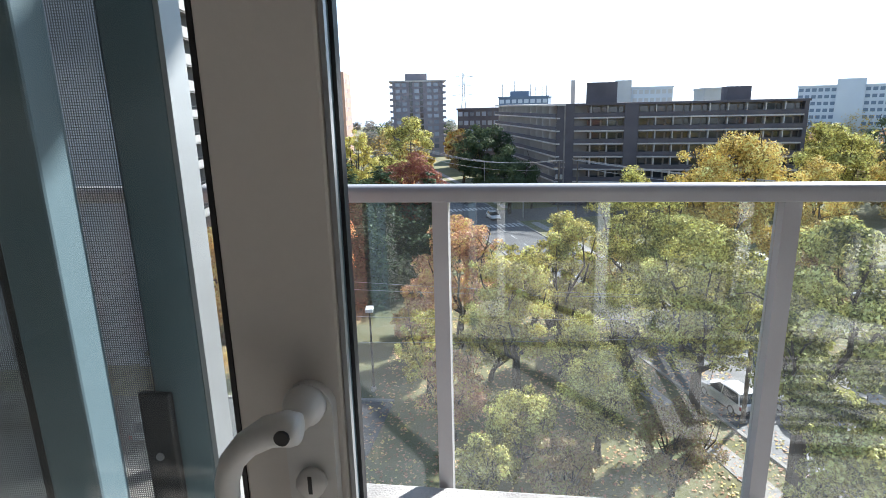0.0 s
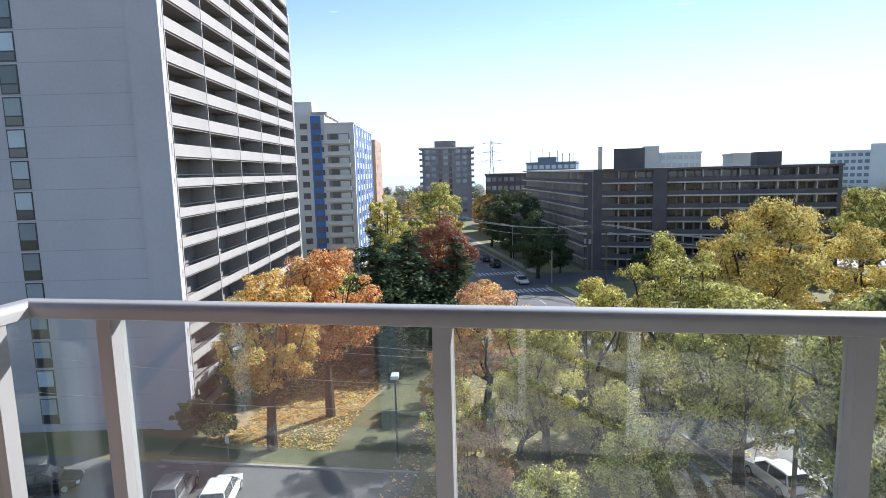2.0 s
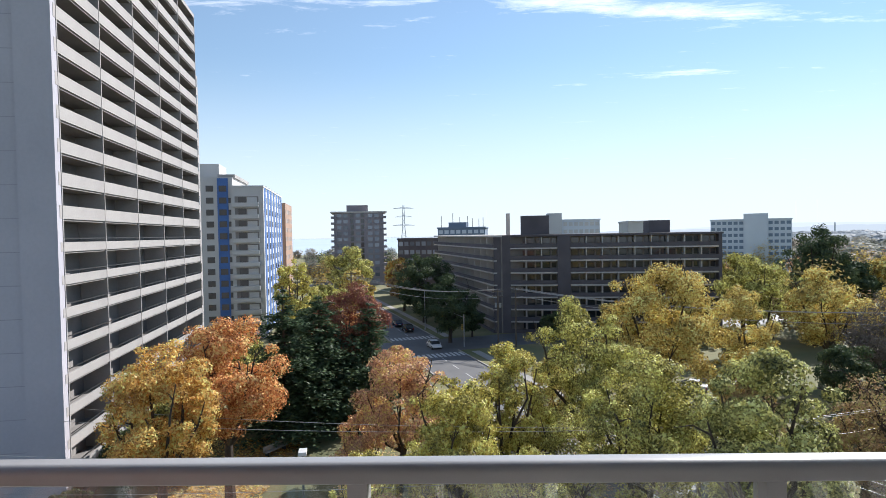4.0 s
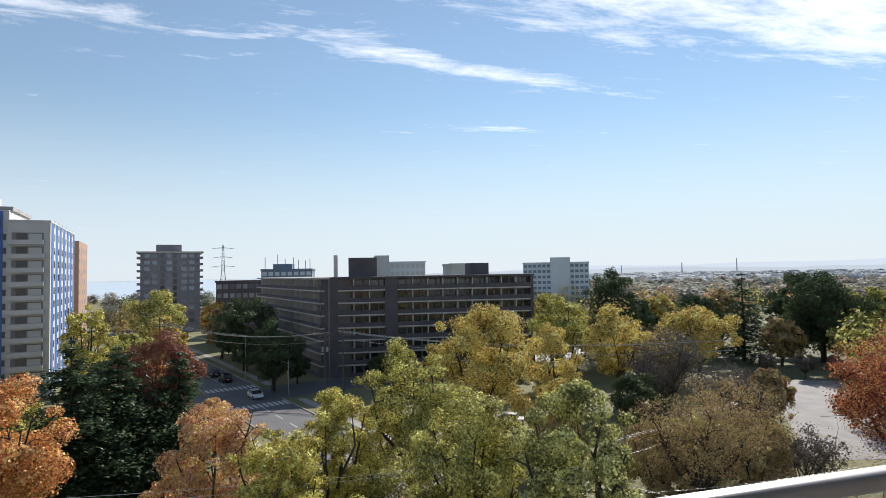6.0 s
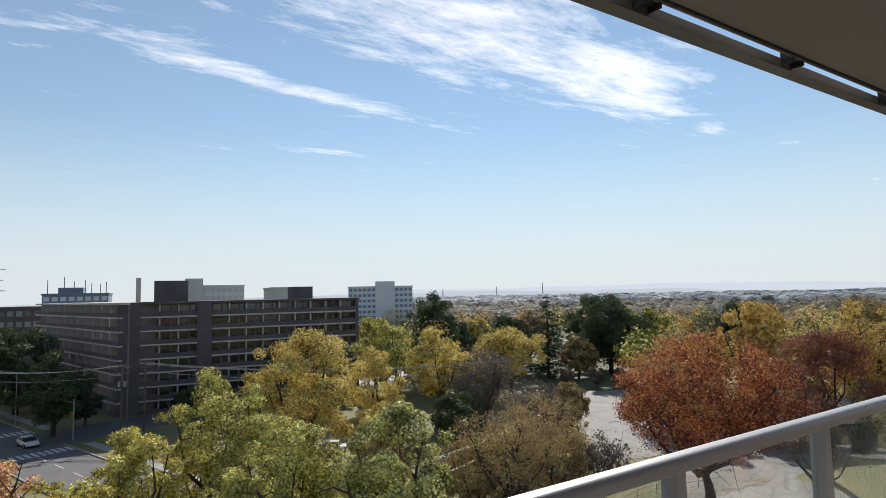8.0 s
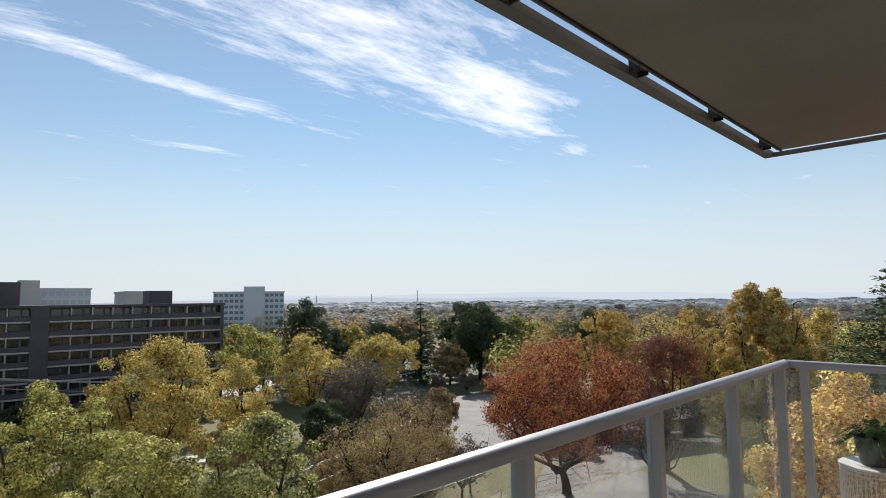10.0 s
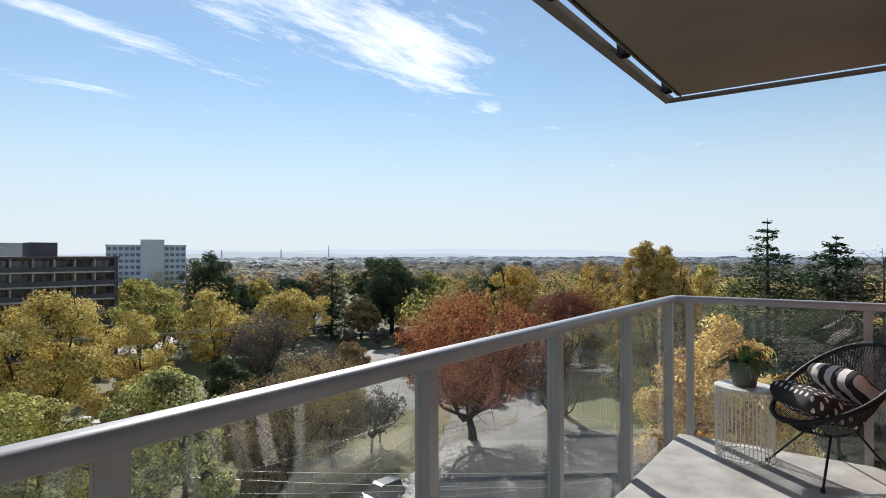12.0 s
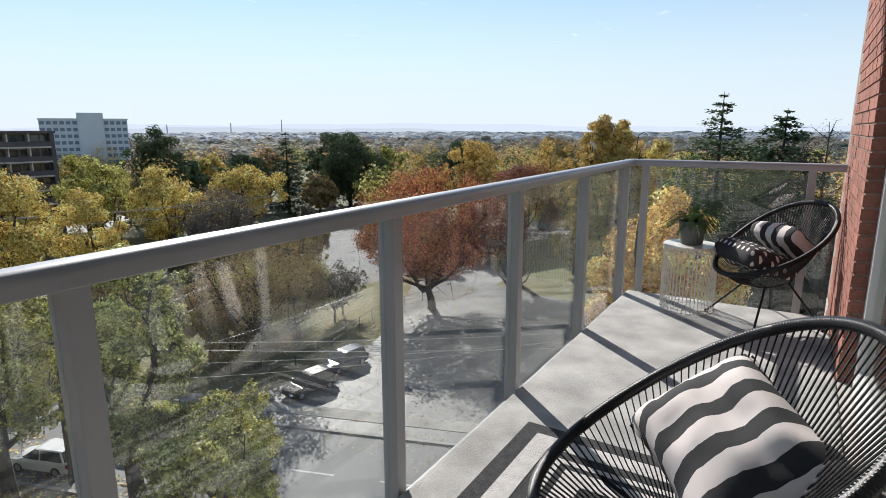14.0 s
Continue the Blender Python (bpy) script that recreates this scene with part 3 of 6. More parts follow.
def blue_building():
    C = Vector((-45.8, 119.8, GROUND))
    u, w = Vector((-0.19, 0.98)), Vector((-0.98, -0.19))
    B = thing("apartment_building", box_m(C, u, w), "white apartment building with bright blue panels and balconies", "apartment building")
    st, n = 2.52, 13
    top = st * n - 0.6
    part("wall", Shape().box(0, 36, 0, 6.4, 0, top), WHITE_WALL, B)
    part("wall", Shape().box(1.2, 34, 6.4, 15.0, 0, top + 2.2), WHITE_WALL, B)
    part("roof", Shape().box(2, 20, 6.0, 9.5, top + 2.2, top + 2.9), PALE_PANEL, B)
    part("penthouse", Shape().box(6, 14, 10, 15, top + 2.2, top + 5.6), WHITE_WALL, B)
    part("parapet", Shape().box(-0.1, 36.1, -0.1, 6.5, top, top + 0.35), WHITE_WALL, B)
    # blue bands down the long face, and one on the end
    for x in (1.2, 6.5, 11.5, 17.0, 22.5, 28.0, 33.0):
        part("blue_panel", Shape().box(x, x + 2.4, -0.06, 0.05, 0.5, top), BLUE_PANEL, B)
    part("blue_panel", Shape().box(1.1, 1.21, 7.3, 9.5, 0.5, top + 2.0), BLUE_PANEL, B)
    wmesh = Shape().box(0, 1.3, -0.03, 0.02, 0, 1.3).mesh("window", WINDOW)
    wmesh2 = Shape().box(-0.05, 0.04, 0, 1.5, 0, 1.25).mesh("window", WINDOW)
    wsmall = Shape().box(-0.05, 0.04, 0, 0.8, 0, 1.1).mesh("window", WINDOW)
    bal = Shape().box(-0.9, 0.0, 0, 5.4, 0.0, 0.85).box(-0.05, 0.0, 0.4, 2.4, 0.86, 2.0).mesh("balcony", WHITE_WALL)
    # a flat panel in the shade colour stands for each balcony opening
    dark = Shape().box(-0.04, 0.02, 0.1, 4.9, 0.9, 2.2).mesh("balcony_opening", SHADED_RECESS)
    dk2 = Shape().box(-0.055, -0.041, 2.6, 4.2, 0.9, 2.1).mesh("balcony_door", WINDOW)
    for k in range(n):
        z = 0.4 + k * st
        for x in (4.3, 9.6, 14.7, 20.2, 25.7, 31.0):
            part("window", wmesh, None, B, at=pose(x, 0, z + 0.8))
        if k < n - 1:
            part("balcony", bal, None, B, at=pose(0, 0.9, z - 0.1))
            part("balcony_opening", dark, None, B, at=pose(0, 0.9, z - 0.1))
            part("balcony_door", dk2, None, B, at=pose(0, 0.9, z - 0.1))
            part("window", wsmall, None, B, at=pose(1.2, 6.8, z + 0.8))
        part("window", wmesh2, None, B, at=pose(1.08, 7.65, z + 0.7))
        part("window", wmesh2, None, B, at=pose(1.18, 10.3, z + 0.7))
        part("window", wmesh2, None, B, at=pose(1.18, 13.0, z + 0.7))
    R = thing("apartment_building", box_m(Vector((-46.6, 160, GROUND)), u, w), "tan brick apartment building behind the white one", "apartment building")
    part("wall", Shape().box(0, 20, 6.3, 15, 0, 31), mat("tan_brick", (0.42, 0.27, 0.19), (0.34, 0.21, 0.15), scale=0.3), R)
    wm = Shape().box(0, 1.6, 6.25, 6.32, 0, 1.3).mesh("window", PALE_PANEL)
    for k in range(11):
        for x in (1, 5, 9, 13, 17):
            part("window", wm, None, R, at=pose(x, 0, 2 + k * 2.6))


def far_tower():
    az0, az1, D = radians(-12.3), radians(-6.9), 250
    a = Vector((-5 + D * math.sin(az0), -1.4 + D * math.cos(az0), GROUND))
    b = Vector((-5 + D * math.sin(az1), -1.4 + D * math.cos(az1), GROUND))
    u = (b - a).normalized()
    W = (b - a).length
    T = thing("apartment_tower", box_m(a, u.xy, (-u.y, u.x)), "distant haze-paled brown brick apartment tower with corner balconies", "apartment tower")
    H = 31.2
    part("wall", Shape().box(1.2, W - 1.2, 0, 20, 0, H), HAZE_BRICK, T)
    part("roof", Shape().box(-0.2, W + 0.2, -0.4, 20, H, H + 0.6), BEIGE, T)
    part("penthouse", Shape().box(W * 0.28, W * 0.67, 3, 12, H + 0.6, H + 3.4), HAZE_BRICK, T)
    wm = Shape().box(0, 1.9, -0.06, 0.02, 0, 1.5).mesh("window", GREY_PANE)
    wd = Shape().box(0, 1.3, -0.06, 0.02, 0, 1.9).mesh("window", WINDOW)
    bl = Shape().box(-1.2, 1.3, -0.5, 6, 0, 0.9).mesh("balcony", HAZE_BRICK)
    for k in range(12):
        z = 1.2 + k * 2.55
        for i, x in enumerate((2.5, 5.2, 8.2, 10.4, 12.6, 15.6, 18.4)):
            part("window", wd if i in (2, 4) else wm, None, T, at=pose(x * W / 23.5, 0, z))
        part("balcony", bl, None, T, at=pose(1.2, 0, z - 0.4))
        part("balcony", bl, None, T, at=pose(W - 1.3, 0, z - 0.4))


def brown_block():
    P1, P2 = Vector((6.6, 122, GROUND)), Vector((49.2, 116.8, GROUND))
    u = (P2 - P1).normalized()
    w = Vector((-u.y, u.x, 0))
    L = (P2 - P1).length
    B = thing("apartment_block", box_m(P1, u.xy, w.xy), "long brown brick apartment block with beige balcony ledges", "apartment block")
    st, n = 2.62, 8
    top = st * n - 0.3
    part("wall", Shape().box(0, L, 1.5, 16, 0, top), SHADED_BEIGE, B, "shaded beige balcony back wall")
    part("pier", Shape().box(-3.6, 0.0, -0.3, 16, 0, top + 0.4), BROWN_BRICK, B)
    part("pier", Shape().box(9.9, 12.6, -0.3, 1.6, 0, top + 0.4), BROWN_BRICK, B)
    part("pier", Shape().box(L - 0.7, L, -0.1, 16, 0, top + 0.3), BROWN_BRICK, B)
    part("roof", Shape().box(-0.0, L + 0.2, -0.35, 16.2, top, top + 0.42), BROWN_BRICK, B)
    part("penthouse", Shape().box(2.2, 8.4, 4, 11, top + 0.42, top + 4.6), BROWN_BRICK, B)
    part("penthouse", Shape().box(29.8, 34.2, 6, 12, top + 0.42, top + 3.1), BROWN_BRICK, B)
    part("chimney", Shape().box(-1.2, -0.3, 10, 11, top, top + 5.4), BEIGE, B)
    for (x0, x1, bays) in ((0.0, 9.9, 3), (12.6, L - 0.7, 9)):
        bw = (x1 - x0) / bays
        led = Shape().box(x0, x1, -0.25, 1.5, -0.22, 0.06).mesh("balcony_ledge", BEIGE)
        bal = Shape().box(x0, x1, -0.2, -0.12, 0.1, 0.95).mesh("balcony_front", BROWN_BRICK)
        dv = Shape().box(-0.1, 0.1, -0.1, 1.5, 0, st - 0.3).mesh("divider", BEIGE)
        dr = Shape().box(0.3, bw * 0.55, 1.40, 1.49, 0, 2.0).mesh("balcony_door", WINDOW)
        wd = Shape().box(bw * 0.66, bw * 0.92, 1.40, 1.49, 0.9, 2.0).mesh("window", WINDOW)
        for k in range(n):
            z = k * st - 0.1
            part("balcony_ledge", led, None, B, at=pose(0, 0, z))
            part("balcony_front", bal, None, B, at=pose(0, 0, z))
            for b in range(bays):
                part("balcony_door", dr, None, B, at=pose(x0 + b * bw, 0, z + 0.08))
                part("window", wd, None, B, at=pose(x0 + b * bw, 0, z + 0.08))
                if b:
                    part("divider", dv, None, B, at=pose(x0 + b * bw, 0, z + 0.06))
    # wing that runs back along the street
    Q0, Q1 = Vector((3.2, 121.5, GROUND)), Vector((-11.6, 180, GROUND))
    u2 = (Q1 - Q0).normalized()
    W2 = thing("apartment_block", box_m(Q0, u2.xy, (u2.y, -u2.x)), "brown apartment wing with beige balconies along the street", "apartment block")
    L2 = (Q1 - Q0).length
    part("wall", Shape().box(0, L2, 1.4, 15, 0, top), SHADED_BEIGE, W2)
    part("roof", Shape().box(0, L2 + 0.2, -0.3, 15.2, top, top + 0.4), BEIGE, W2)
    led = Shape().box(0.4, L2, -0.3, 1.4, -0.2, 0.08).mesh("balcony_ledge", BEIGE)
    bal = Shape().box(0.4, L2, -0.25, -0.16, 0.12, 0.85).mesh("balcony_front", BROWN_BRICK)
    dv = Shape().box(-0.12, 0.12, -0.2, 1.4, 0, st - 0.2).mesh("divider", BEIGE)
    dr = Shape().box(0.8, 3.0, 1.3, 1.39, 0, 2.0).mesh("balcony_door", WINDOW)
    for k in range(n):
        z = k * st - 0.1
        part("balcony_ledge", led, None, W2, at=pose(0, 0, z))
        part("balcony_front", bal, None, W2, at=pose(0, 0, z))
        for b in range(12):
            if b:
                part("divider", dv, None, W2, at=pose(b * L2 / 12, 0, z + 0.08))
            part("balcony_door", dr, None, W2, at=pose(b * L2 / 12, 0, z + 0.08))


def far_box(label, category, px, D, zt, material, depth=20, storeys=8, cols=8, wmat=None, face=6.6):
    """A distant building between two bearings (degrees from +y)."""
    a0, a1 = (radians(v) for v in px)
    a = Vector((-5 + D * math.tan(a0 - radians(face)) * math.cos(radians(face)) + D * math.sin(radians(face)), 0, GROUND))
    r = Vector((math.cos(radians(face)), -math.sin(radians(face)), 0))
    h = Vector((math.sin(radians(face)), math.cos(radians(face)), 0))
    c = Vector((-5, -1.4, GROUND))
    p = c + h * D + r * (D * math.tan(a0 - radians(face)))
    q = c + h * D + r * (D * math.tan(a1 - radians(face)))
    Wd = (q - p).length
    B = thing("office_building" if "office" in category else "apartment_building", box_m(p, r.xy, h.xy), label, category)
    Ht = zt - GROUND
    part("wall", Shape().box(0, Wd, 0, depth, 0, Ht), material, B)
    part("roof", Shape().box(-0.3, Wd + 0.3, -0.3, depth, Ht, Ht + 0.6), material, B)
    if storeys:
        st = Ht / storeys
        wm = Shape().box(0, Wd / cols * 0.7, -0.1, 0.02, 0, st * 0.5).mesh("window", wmat or WINDOW)
        for k in range(max(0, storeys - 7), storeys):
            for i in range(cols):
                part("window", wm, None, B, at=pose((i + 0.15) * Wd / cols, 0, k * st + st * 0.3))
    return B, Wd, Ht


left_tower()
blue_building()
far_tower()
brown_block()
far_box("low dark brick apartment block beyond the trees", "apartment building", (-5.8, -1.8), 188, -0.3, BROWN_BRICK, storeys=7, cols=7, wmat=GREY_PANE)
B, Wd, Ht = far_box("slate blue office building with roof masts", "office building", (-1.8, 2.9), 235, 3.6, HAZE_SLATE, storeys=8, cols=8, wmat=HAZE_PALE_BLUE)
part("penthouse", Shape().box(Wd * 0.22, Wd * 0.6, 2, 12, Ht, Ht + 2.6), HAZE_SLATE, B)
for i, (x, h) in enumerate(((0.05, 5.5), (0.3, 6.5), (0.45, 4.8), (0.62, 5.2), (0.72, 4.2), (0.86, 4.0), (0.95, 4.6))):
    part("mast", Shape().tube([(x * Wd, 4, Ht), (x * Wd, 4, Ht + h)], 0.12, 6), DARK_METAL, B)
B, Wd, Ht = far_box("haze-coloured pale blue glass office building in the distance", "office building", (9.0, 14.0), 260, 6.4, HAZE_PALE_BLUE, storeys=8, cols=10, wmat=WHITE_WALL)
part("tower", Shape().box(0, Wd * 0.28, -1, 12, 0, Ht + 3.4), WHITE_WALL, B)
B, Wd, Ht = far_box("small white rooftop block in the distance", "office building", (16.6, 18.8), 210, 4.4, WHITE_WALL, storeys=0)
B, Wd, Ht = far_box("haze-coloured pale concrete office tower beyond the trees", "office building", (23.7, 30.0), 300, 5.4, HAZE_PALE_BLUE, storeys=9, cols=14, wmat=HAZE_SLATE, face=27)
part("tower", Shape().box(Wd * 0.42, Wd * 0.72, -1.5, 14, 0, Ht + 3.0), HAZE_PALE_BLUE, B)


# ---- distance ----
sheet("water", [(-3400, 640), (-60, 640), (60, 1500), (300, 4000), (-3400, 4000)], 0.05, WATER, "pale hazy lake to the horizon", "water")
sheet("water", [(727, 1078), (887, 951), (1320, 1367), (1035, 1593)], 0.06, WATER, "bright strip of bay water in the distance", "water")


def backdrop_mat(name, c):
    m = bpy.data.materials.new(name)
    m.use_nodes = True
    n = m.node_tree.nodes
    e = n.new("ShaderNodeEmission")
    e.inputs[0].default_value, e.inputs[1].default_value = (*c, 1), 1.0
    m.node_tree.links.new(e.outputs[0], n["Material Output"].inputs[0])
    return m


def ridge(D, az0, az1, height, seed, material, label):
    rng = np.random.default_rng(seed)
    s = Shape()
    n = 140
    ph = rng.uniform(0, 6.28, 6)
    vs = []
    for i in range(n + 1):
        f = i / n
        a = radians(az0 + (az1 - az0) * f)
        h = height * (0.6 + 0.22 * math.sin(5 * f + ph[0]) + 0.12 * math.sin(17 * f + ph[1]) + 0.05 * math.sin(61 * f + ph[2]) + 0.04 * rng.uniform(-1, 1)) * min(1, 8 * f, 12 * (1 - f) + 0.3)
        x, y = D * math.sin(a), D * math.cos(a)
        vs += [(x, y, GROUND - 5), (x, y, GROUND + 5 + h)]
    s.add(vs, [(2 * i, 2 * i + 2, 2 * i + 3, 2 * i + 1) for i in range(n)])
    structure("backdrop", s, material, label, "backdrop")


# both ridges are self-glowing backdrops, haze included in their flat colour
ridge(4300, 16, 125, 62, 3, backdrop_mat("hazed_hills_glow", (0.52, 0.58, 0.655)), "hazy blue hills on the far shore")
ridge(2600, 8, 60, 26, 5, backdrop_mat("hazed_shore_glow", (0.44, 0.495, 0.55)), "hazy wooded far shore")

# ---- trees ----
# ramps run from dark crown-gap tones to sunlit highlight tones
LEAF = {
    "orange": leaf_mat("orange_leaves", [(0.205, 0.079, 0.034), (0.484, 0.205, 0.078), (0.813, 0.393, 0.152), (0.850, 0.682, 0.286)]),
    "gold": leaf_mat("gold_leaves", [(0.234, 0.124, 0.039), (0.549, 0.308, 0.091), (0.850, 0.558, 0.166), (0.850, 0.850, 0.352)], 0.55),
    "yellow": leaf_mat("yellow_leaves", [(0.112, 0.090, 0.029), (0.391, 0.283, 0.077), (0.746, 0.537, 0.152), (0.850, 0.850, 0.352)]),
    "olive": leaf_mat("olive_leaves", [(0.072, 0.071, 0.027), (0.231, 0.218, 0.066), (0.533, 0.470, 0.132), (0.850, 0.850, 0.307)]),
    "green": leaf_mat("green_leaves", [(0.051, 0.055, 0.025), (0.172, 0.182, 0.066), (0.427, 0.399, 0.133), (0.850, 0.850, 0.358)]),
    "lime": leaf_mat("lime_leaves", [(0.122, 0.111, 0.033), (0.336, 0.289, 0.076), (0.666, 0.545, 0.139), (0.850, 0.850, 0.282)]),
    "red": leaf_mat("rust_red_leaves", [(0.072, 0.022, 0.015), (0.212, 0.057, 0.037), (0.436, 0.138, 0.066), (0.720, 0.389, 0.144)]),
    "maroon": leaf_mat("maroon_leaves", [(0.229, 0.079, 0.064), (0.315, 0.114, 0.072), (0.186, 0.086, 0.072), (0.358, 0.200, 0.086)]),
    "pink": leaf_mat("russet_leaves", [(0.251, 0.146, 0.084), (0.533, 0.280, 0.178), (0.776, 0.478, 0.283), (0.850, 0.721, 0.241)]),
    "brown": leaf_mat("brown_leaves", [(0.098, 0.077, 0.045), (0.275, 0.177, 0.098), (0.464, 0.317, 0.158), (0.445, 0.414, 0.147)]),
    "ochre": leaf_mat("ochre_leaves", [(0.134, 0.103, 0.038), (0.390, 0.281, 0.085), (0.785, 0.534, 0.162), (0.582, 0.504, 0.179)]),
    "grey": leaf_mat("grey_twigs", [(0.130, 0.111, 0.111), (0.169, 0.143, 0.137), (0.111, 0.104, 0.078), (0.182, 0.156, 0.117)], 0.15),
    "pine": leaf_mat("pine_needles", [(0.054, 0.092, 0.051), (0.077, 0.120, 0.062), (0.106, 0.151, 0.069), (0.043, 0.069, 0.043)], 0.2),
    "dark": leaf_mat("dark_green_leaves", [(0.031, 0.049, 0.025), (0.061, 0.088, 0.041), (0.111, 0.144, 0.060), (0.059, 0.091, 0.050)], 0.25),
}


def leaf_mesh(name, centres, size, rng, material, flat=0.0, normals=None):
    """Small pointed leaves, one at each centre, that face along the normals, or any way."""
    n = len(centres)
    if normals is None:
        normals = rng.normal(size=(n, 3))
        normals[:, 2] += np.sign(normals[:, 2]) * 4 * flat
    normals = normals / (np.linalg.norm(normals, axis=1)[:, None] + 1e-9)
    a = np.cross(normals, rng.normal(size=(n, 3)))
    a /= np.linalg.norm(a, axis=1)[:, None] + 1e-9
    b = np.cross(normals, a)
    s = size * rng.uniform(0.55, 1.4, size=(n, 1))
    c = np.asarray(centres)
    v = np.stack([c + a * s, c - a * s * 0.6 + b * s * 0.68, c - a * s * 0.6 - b * s * 0.68], 1).reshape(-1, 3)
    me = bpy.data.meshes.new(name)
    me.vertices.add(3 * n), me.loops.add(3 * n), me.polygons.add(n)
    me.vertices.foreach_set("co", v.astype(np.float32).ravel())
    me.loops.foreach_set("vertex_index", np.arange(3 * n, dtype=np.int32))
    me.polygons.foreach_set("loop_start", np.arange(0, 3 * n, 3, dtype=np.int32))
    me.materials.append(material)
    me.update(calc_edges=True)
    return me


def limbs(rng, height, spread, fork, trunk_r, n_limbs, n_twigs, droop=0.0, fine=1.0):
    """Trunk, limbs and twigs; returns the shape and the twig ends."""
    s, tips = Shape(), []
    lean = rng.normal(size=2) * 0.03 * height
    tp = [Vector((lean[0] * k * k, lean[1] * k * k, height * fork * k)) for k in np.linspace(0, 1, 5)]
    s.tube(tp, [trunk_r * (1.25 - 0.5 * k) for k in np.linspace(0, 1, 5)], 8)
    crown_z = height * fork
    for i in range(n_limbs):
        q = 2 * math.pi * (i + rng.uniform(-0.3, 0.3)) / n_limbs
        out = spread * rng.uniform(0.45, 0.85)
        rise = (height - crown_z) * rng.uniform(0.45, 0.9)
        start = tp[-1] * rng.uniform(0.72, 1.0)
        pts = []
        for k in np.linspace(0, 1, 5):
            w = Vector((rng.normal(), rng.normal(), rng.normal())) * 0.05 * spread * (0 < k < 1)
            pts.append(start + Vector((math.cos(q) * out * k ** 0.8, math.sin(q) * out * k ** 0.8, rise * k ** 1.2)) + w)
        s.tube(pts, [trunk_r * f for f in (0.55, 0.42, 0.3, 0.2, 0.08)], 6)
        for j in range(n_twigs):
            k = rng.uniform(0.35, 1.0)
            p = pts[min(3, int(k * 4))].lerp(pts[min(4, int(k * 4) + 1)], k * 4 % 1)
            d = Vector((rng.normal(), rng.normal(), rng.normal() * 0.6 + 0.35)).normalized() * spread * rng.uniform(0.2, 0.45)
            mid = p + d * 0.5 + Vector((0, 0, 0.08 * spread))
            s.tube([p, mid, p + d - Vector((0, 0, droop * spread))], [trunk_r * 0.16 * fine, trunk_r * 0.09 * fine, trunk_r * 0.03 * fine], 4)
            tips += [p + d, mid]
    return s, tips


def broadleaf(seed, x, y, top, r, kind, label, leaves=5000, size=0.16, fork=0.3, density=1.0, z0=None, group="", flat_bottom=0.27, clumps=62, name="tree", twigs=5, lump=1.0):
    rng = np.random.default_rng(seed)
    z0 = GROUND if z0 is None else z0
    H = top - z0
    near = math.hypot(x + 5, y) < 80
    leaves, size = (int(leaves * 3.5), size * 0.70) if near else (int(leaves * 2.6), size * 0.80)
    T = thing(name, pose(x, y, z0), label, "tree", group)
    bare = twigs > 16
    s, tips = limbs(rng, H, r, fork, (0.023 * H + 0.03) * (0.62 if bare else 1.0), 11 if bare else 8, twigs, fine=0.6 if bare else 1.0)
    part("trunk", s, BARK, T)
    # rounded clumps of leaves along an uneven crown, with gaps between them
    cz, hz = H * (flat_bottom + 1) / 2, H * (1 - flat_bottom) / 2
    cc, cr_ = [], []
    for i in range(clumps):
        d = rng.normal(size=3)
        d /= np.linalg.norm(d)
        k = rng.uniform(0.2, 0.86) ** 0.5
        shape = 1.0 - 0.25 * max(0, d[2]) + 0.12 * math.sin(3 * math.atan2(d[1], d[0]) + seed)
        cc.append((d[0] * r * k * shape, d[1] * r * k * shape, cz + d[2] * hz * k))
        cr_.append(r * lump * rng.uniform(0.13, 0.27))
    for i, t in enumerate(tips):
        if t.z > H * flat_bottom * 0.9 and (twigs > 8 or i % 4 == 0):
            cc.append(tuple(t)), cr_.append(0.10 * r + 0.08)
    cc, cr_ = np.array(cc), np.array(cr_)
    share = cr_ ** 2
    pick = rng.choice(len(cc), leaves, p=share / share.sum())
    d = rng.normal(size=(leaves, 3)) + np.array([0, 0, 0.3])
    d /= np.linalg.norm(d, axis=1)[:, None]
    rad = cr_[pick] * (0.35 + 0.75 * rng.uniform(size=leaves) ** 0.6)
    pts = cc[pick] + d * rad[:, None] * np.array([1, 1, 0.72])
    out = np.stack([pts[:, 0] / r, pts[:, 1] / r, (pts[:, 2] - cz) / hz], 1)
    e = np.linalg.norm(out, axis=1)
    lim = 1.0 + 0.10 * np.sin(4 * np.arctan2(pts[:, 1], pts[:, 0]) + seed) + rng.uniform(-0.06, 0.06, leaves)
    k = np.where(e > lim, lim / e * rng.uniform(0.86, 1.0, leaves), 1.0)
    pts[:, :2] *= k[:, None]
    pts[:, 2] = cz + (pts[:, 2] - cz) * k
    faces = d * 0.9 + out * 0.45 + rng.normal(size=(leaves, 3)) * 0.55
    part("crown", leaf_mesh("crown", pts, size, rng, LEAF[kind], normals=faces), None, T)
    return T


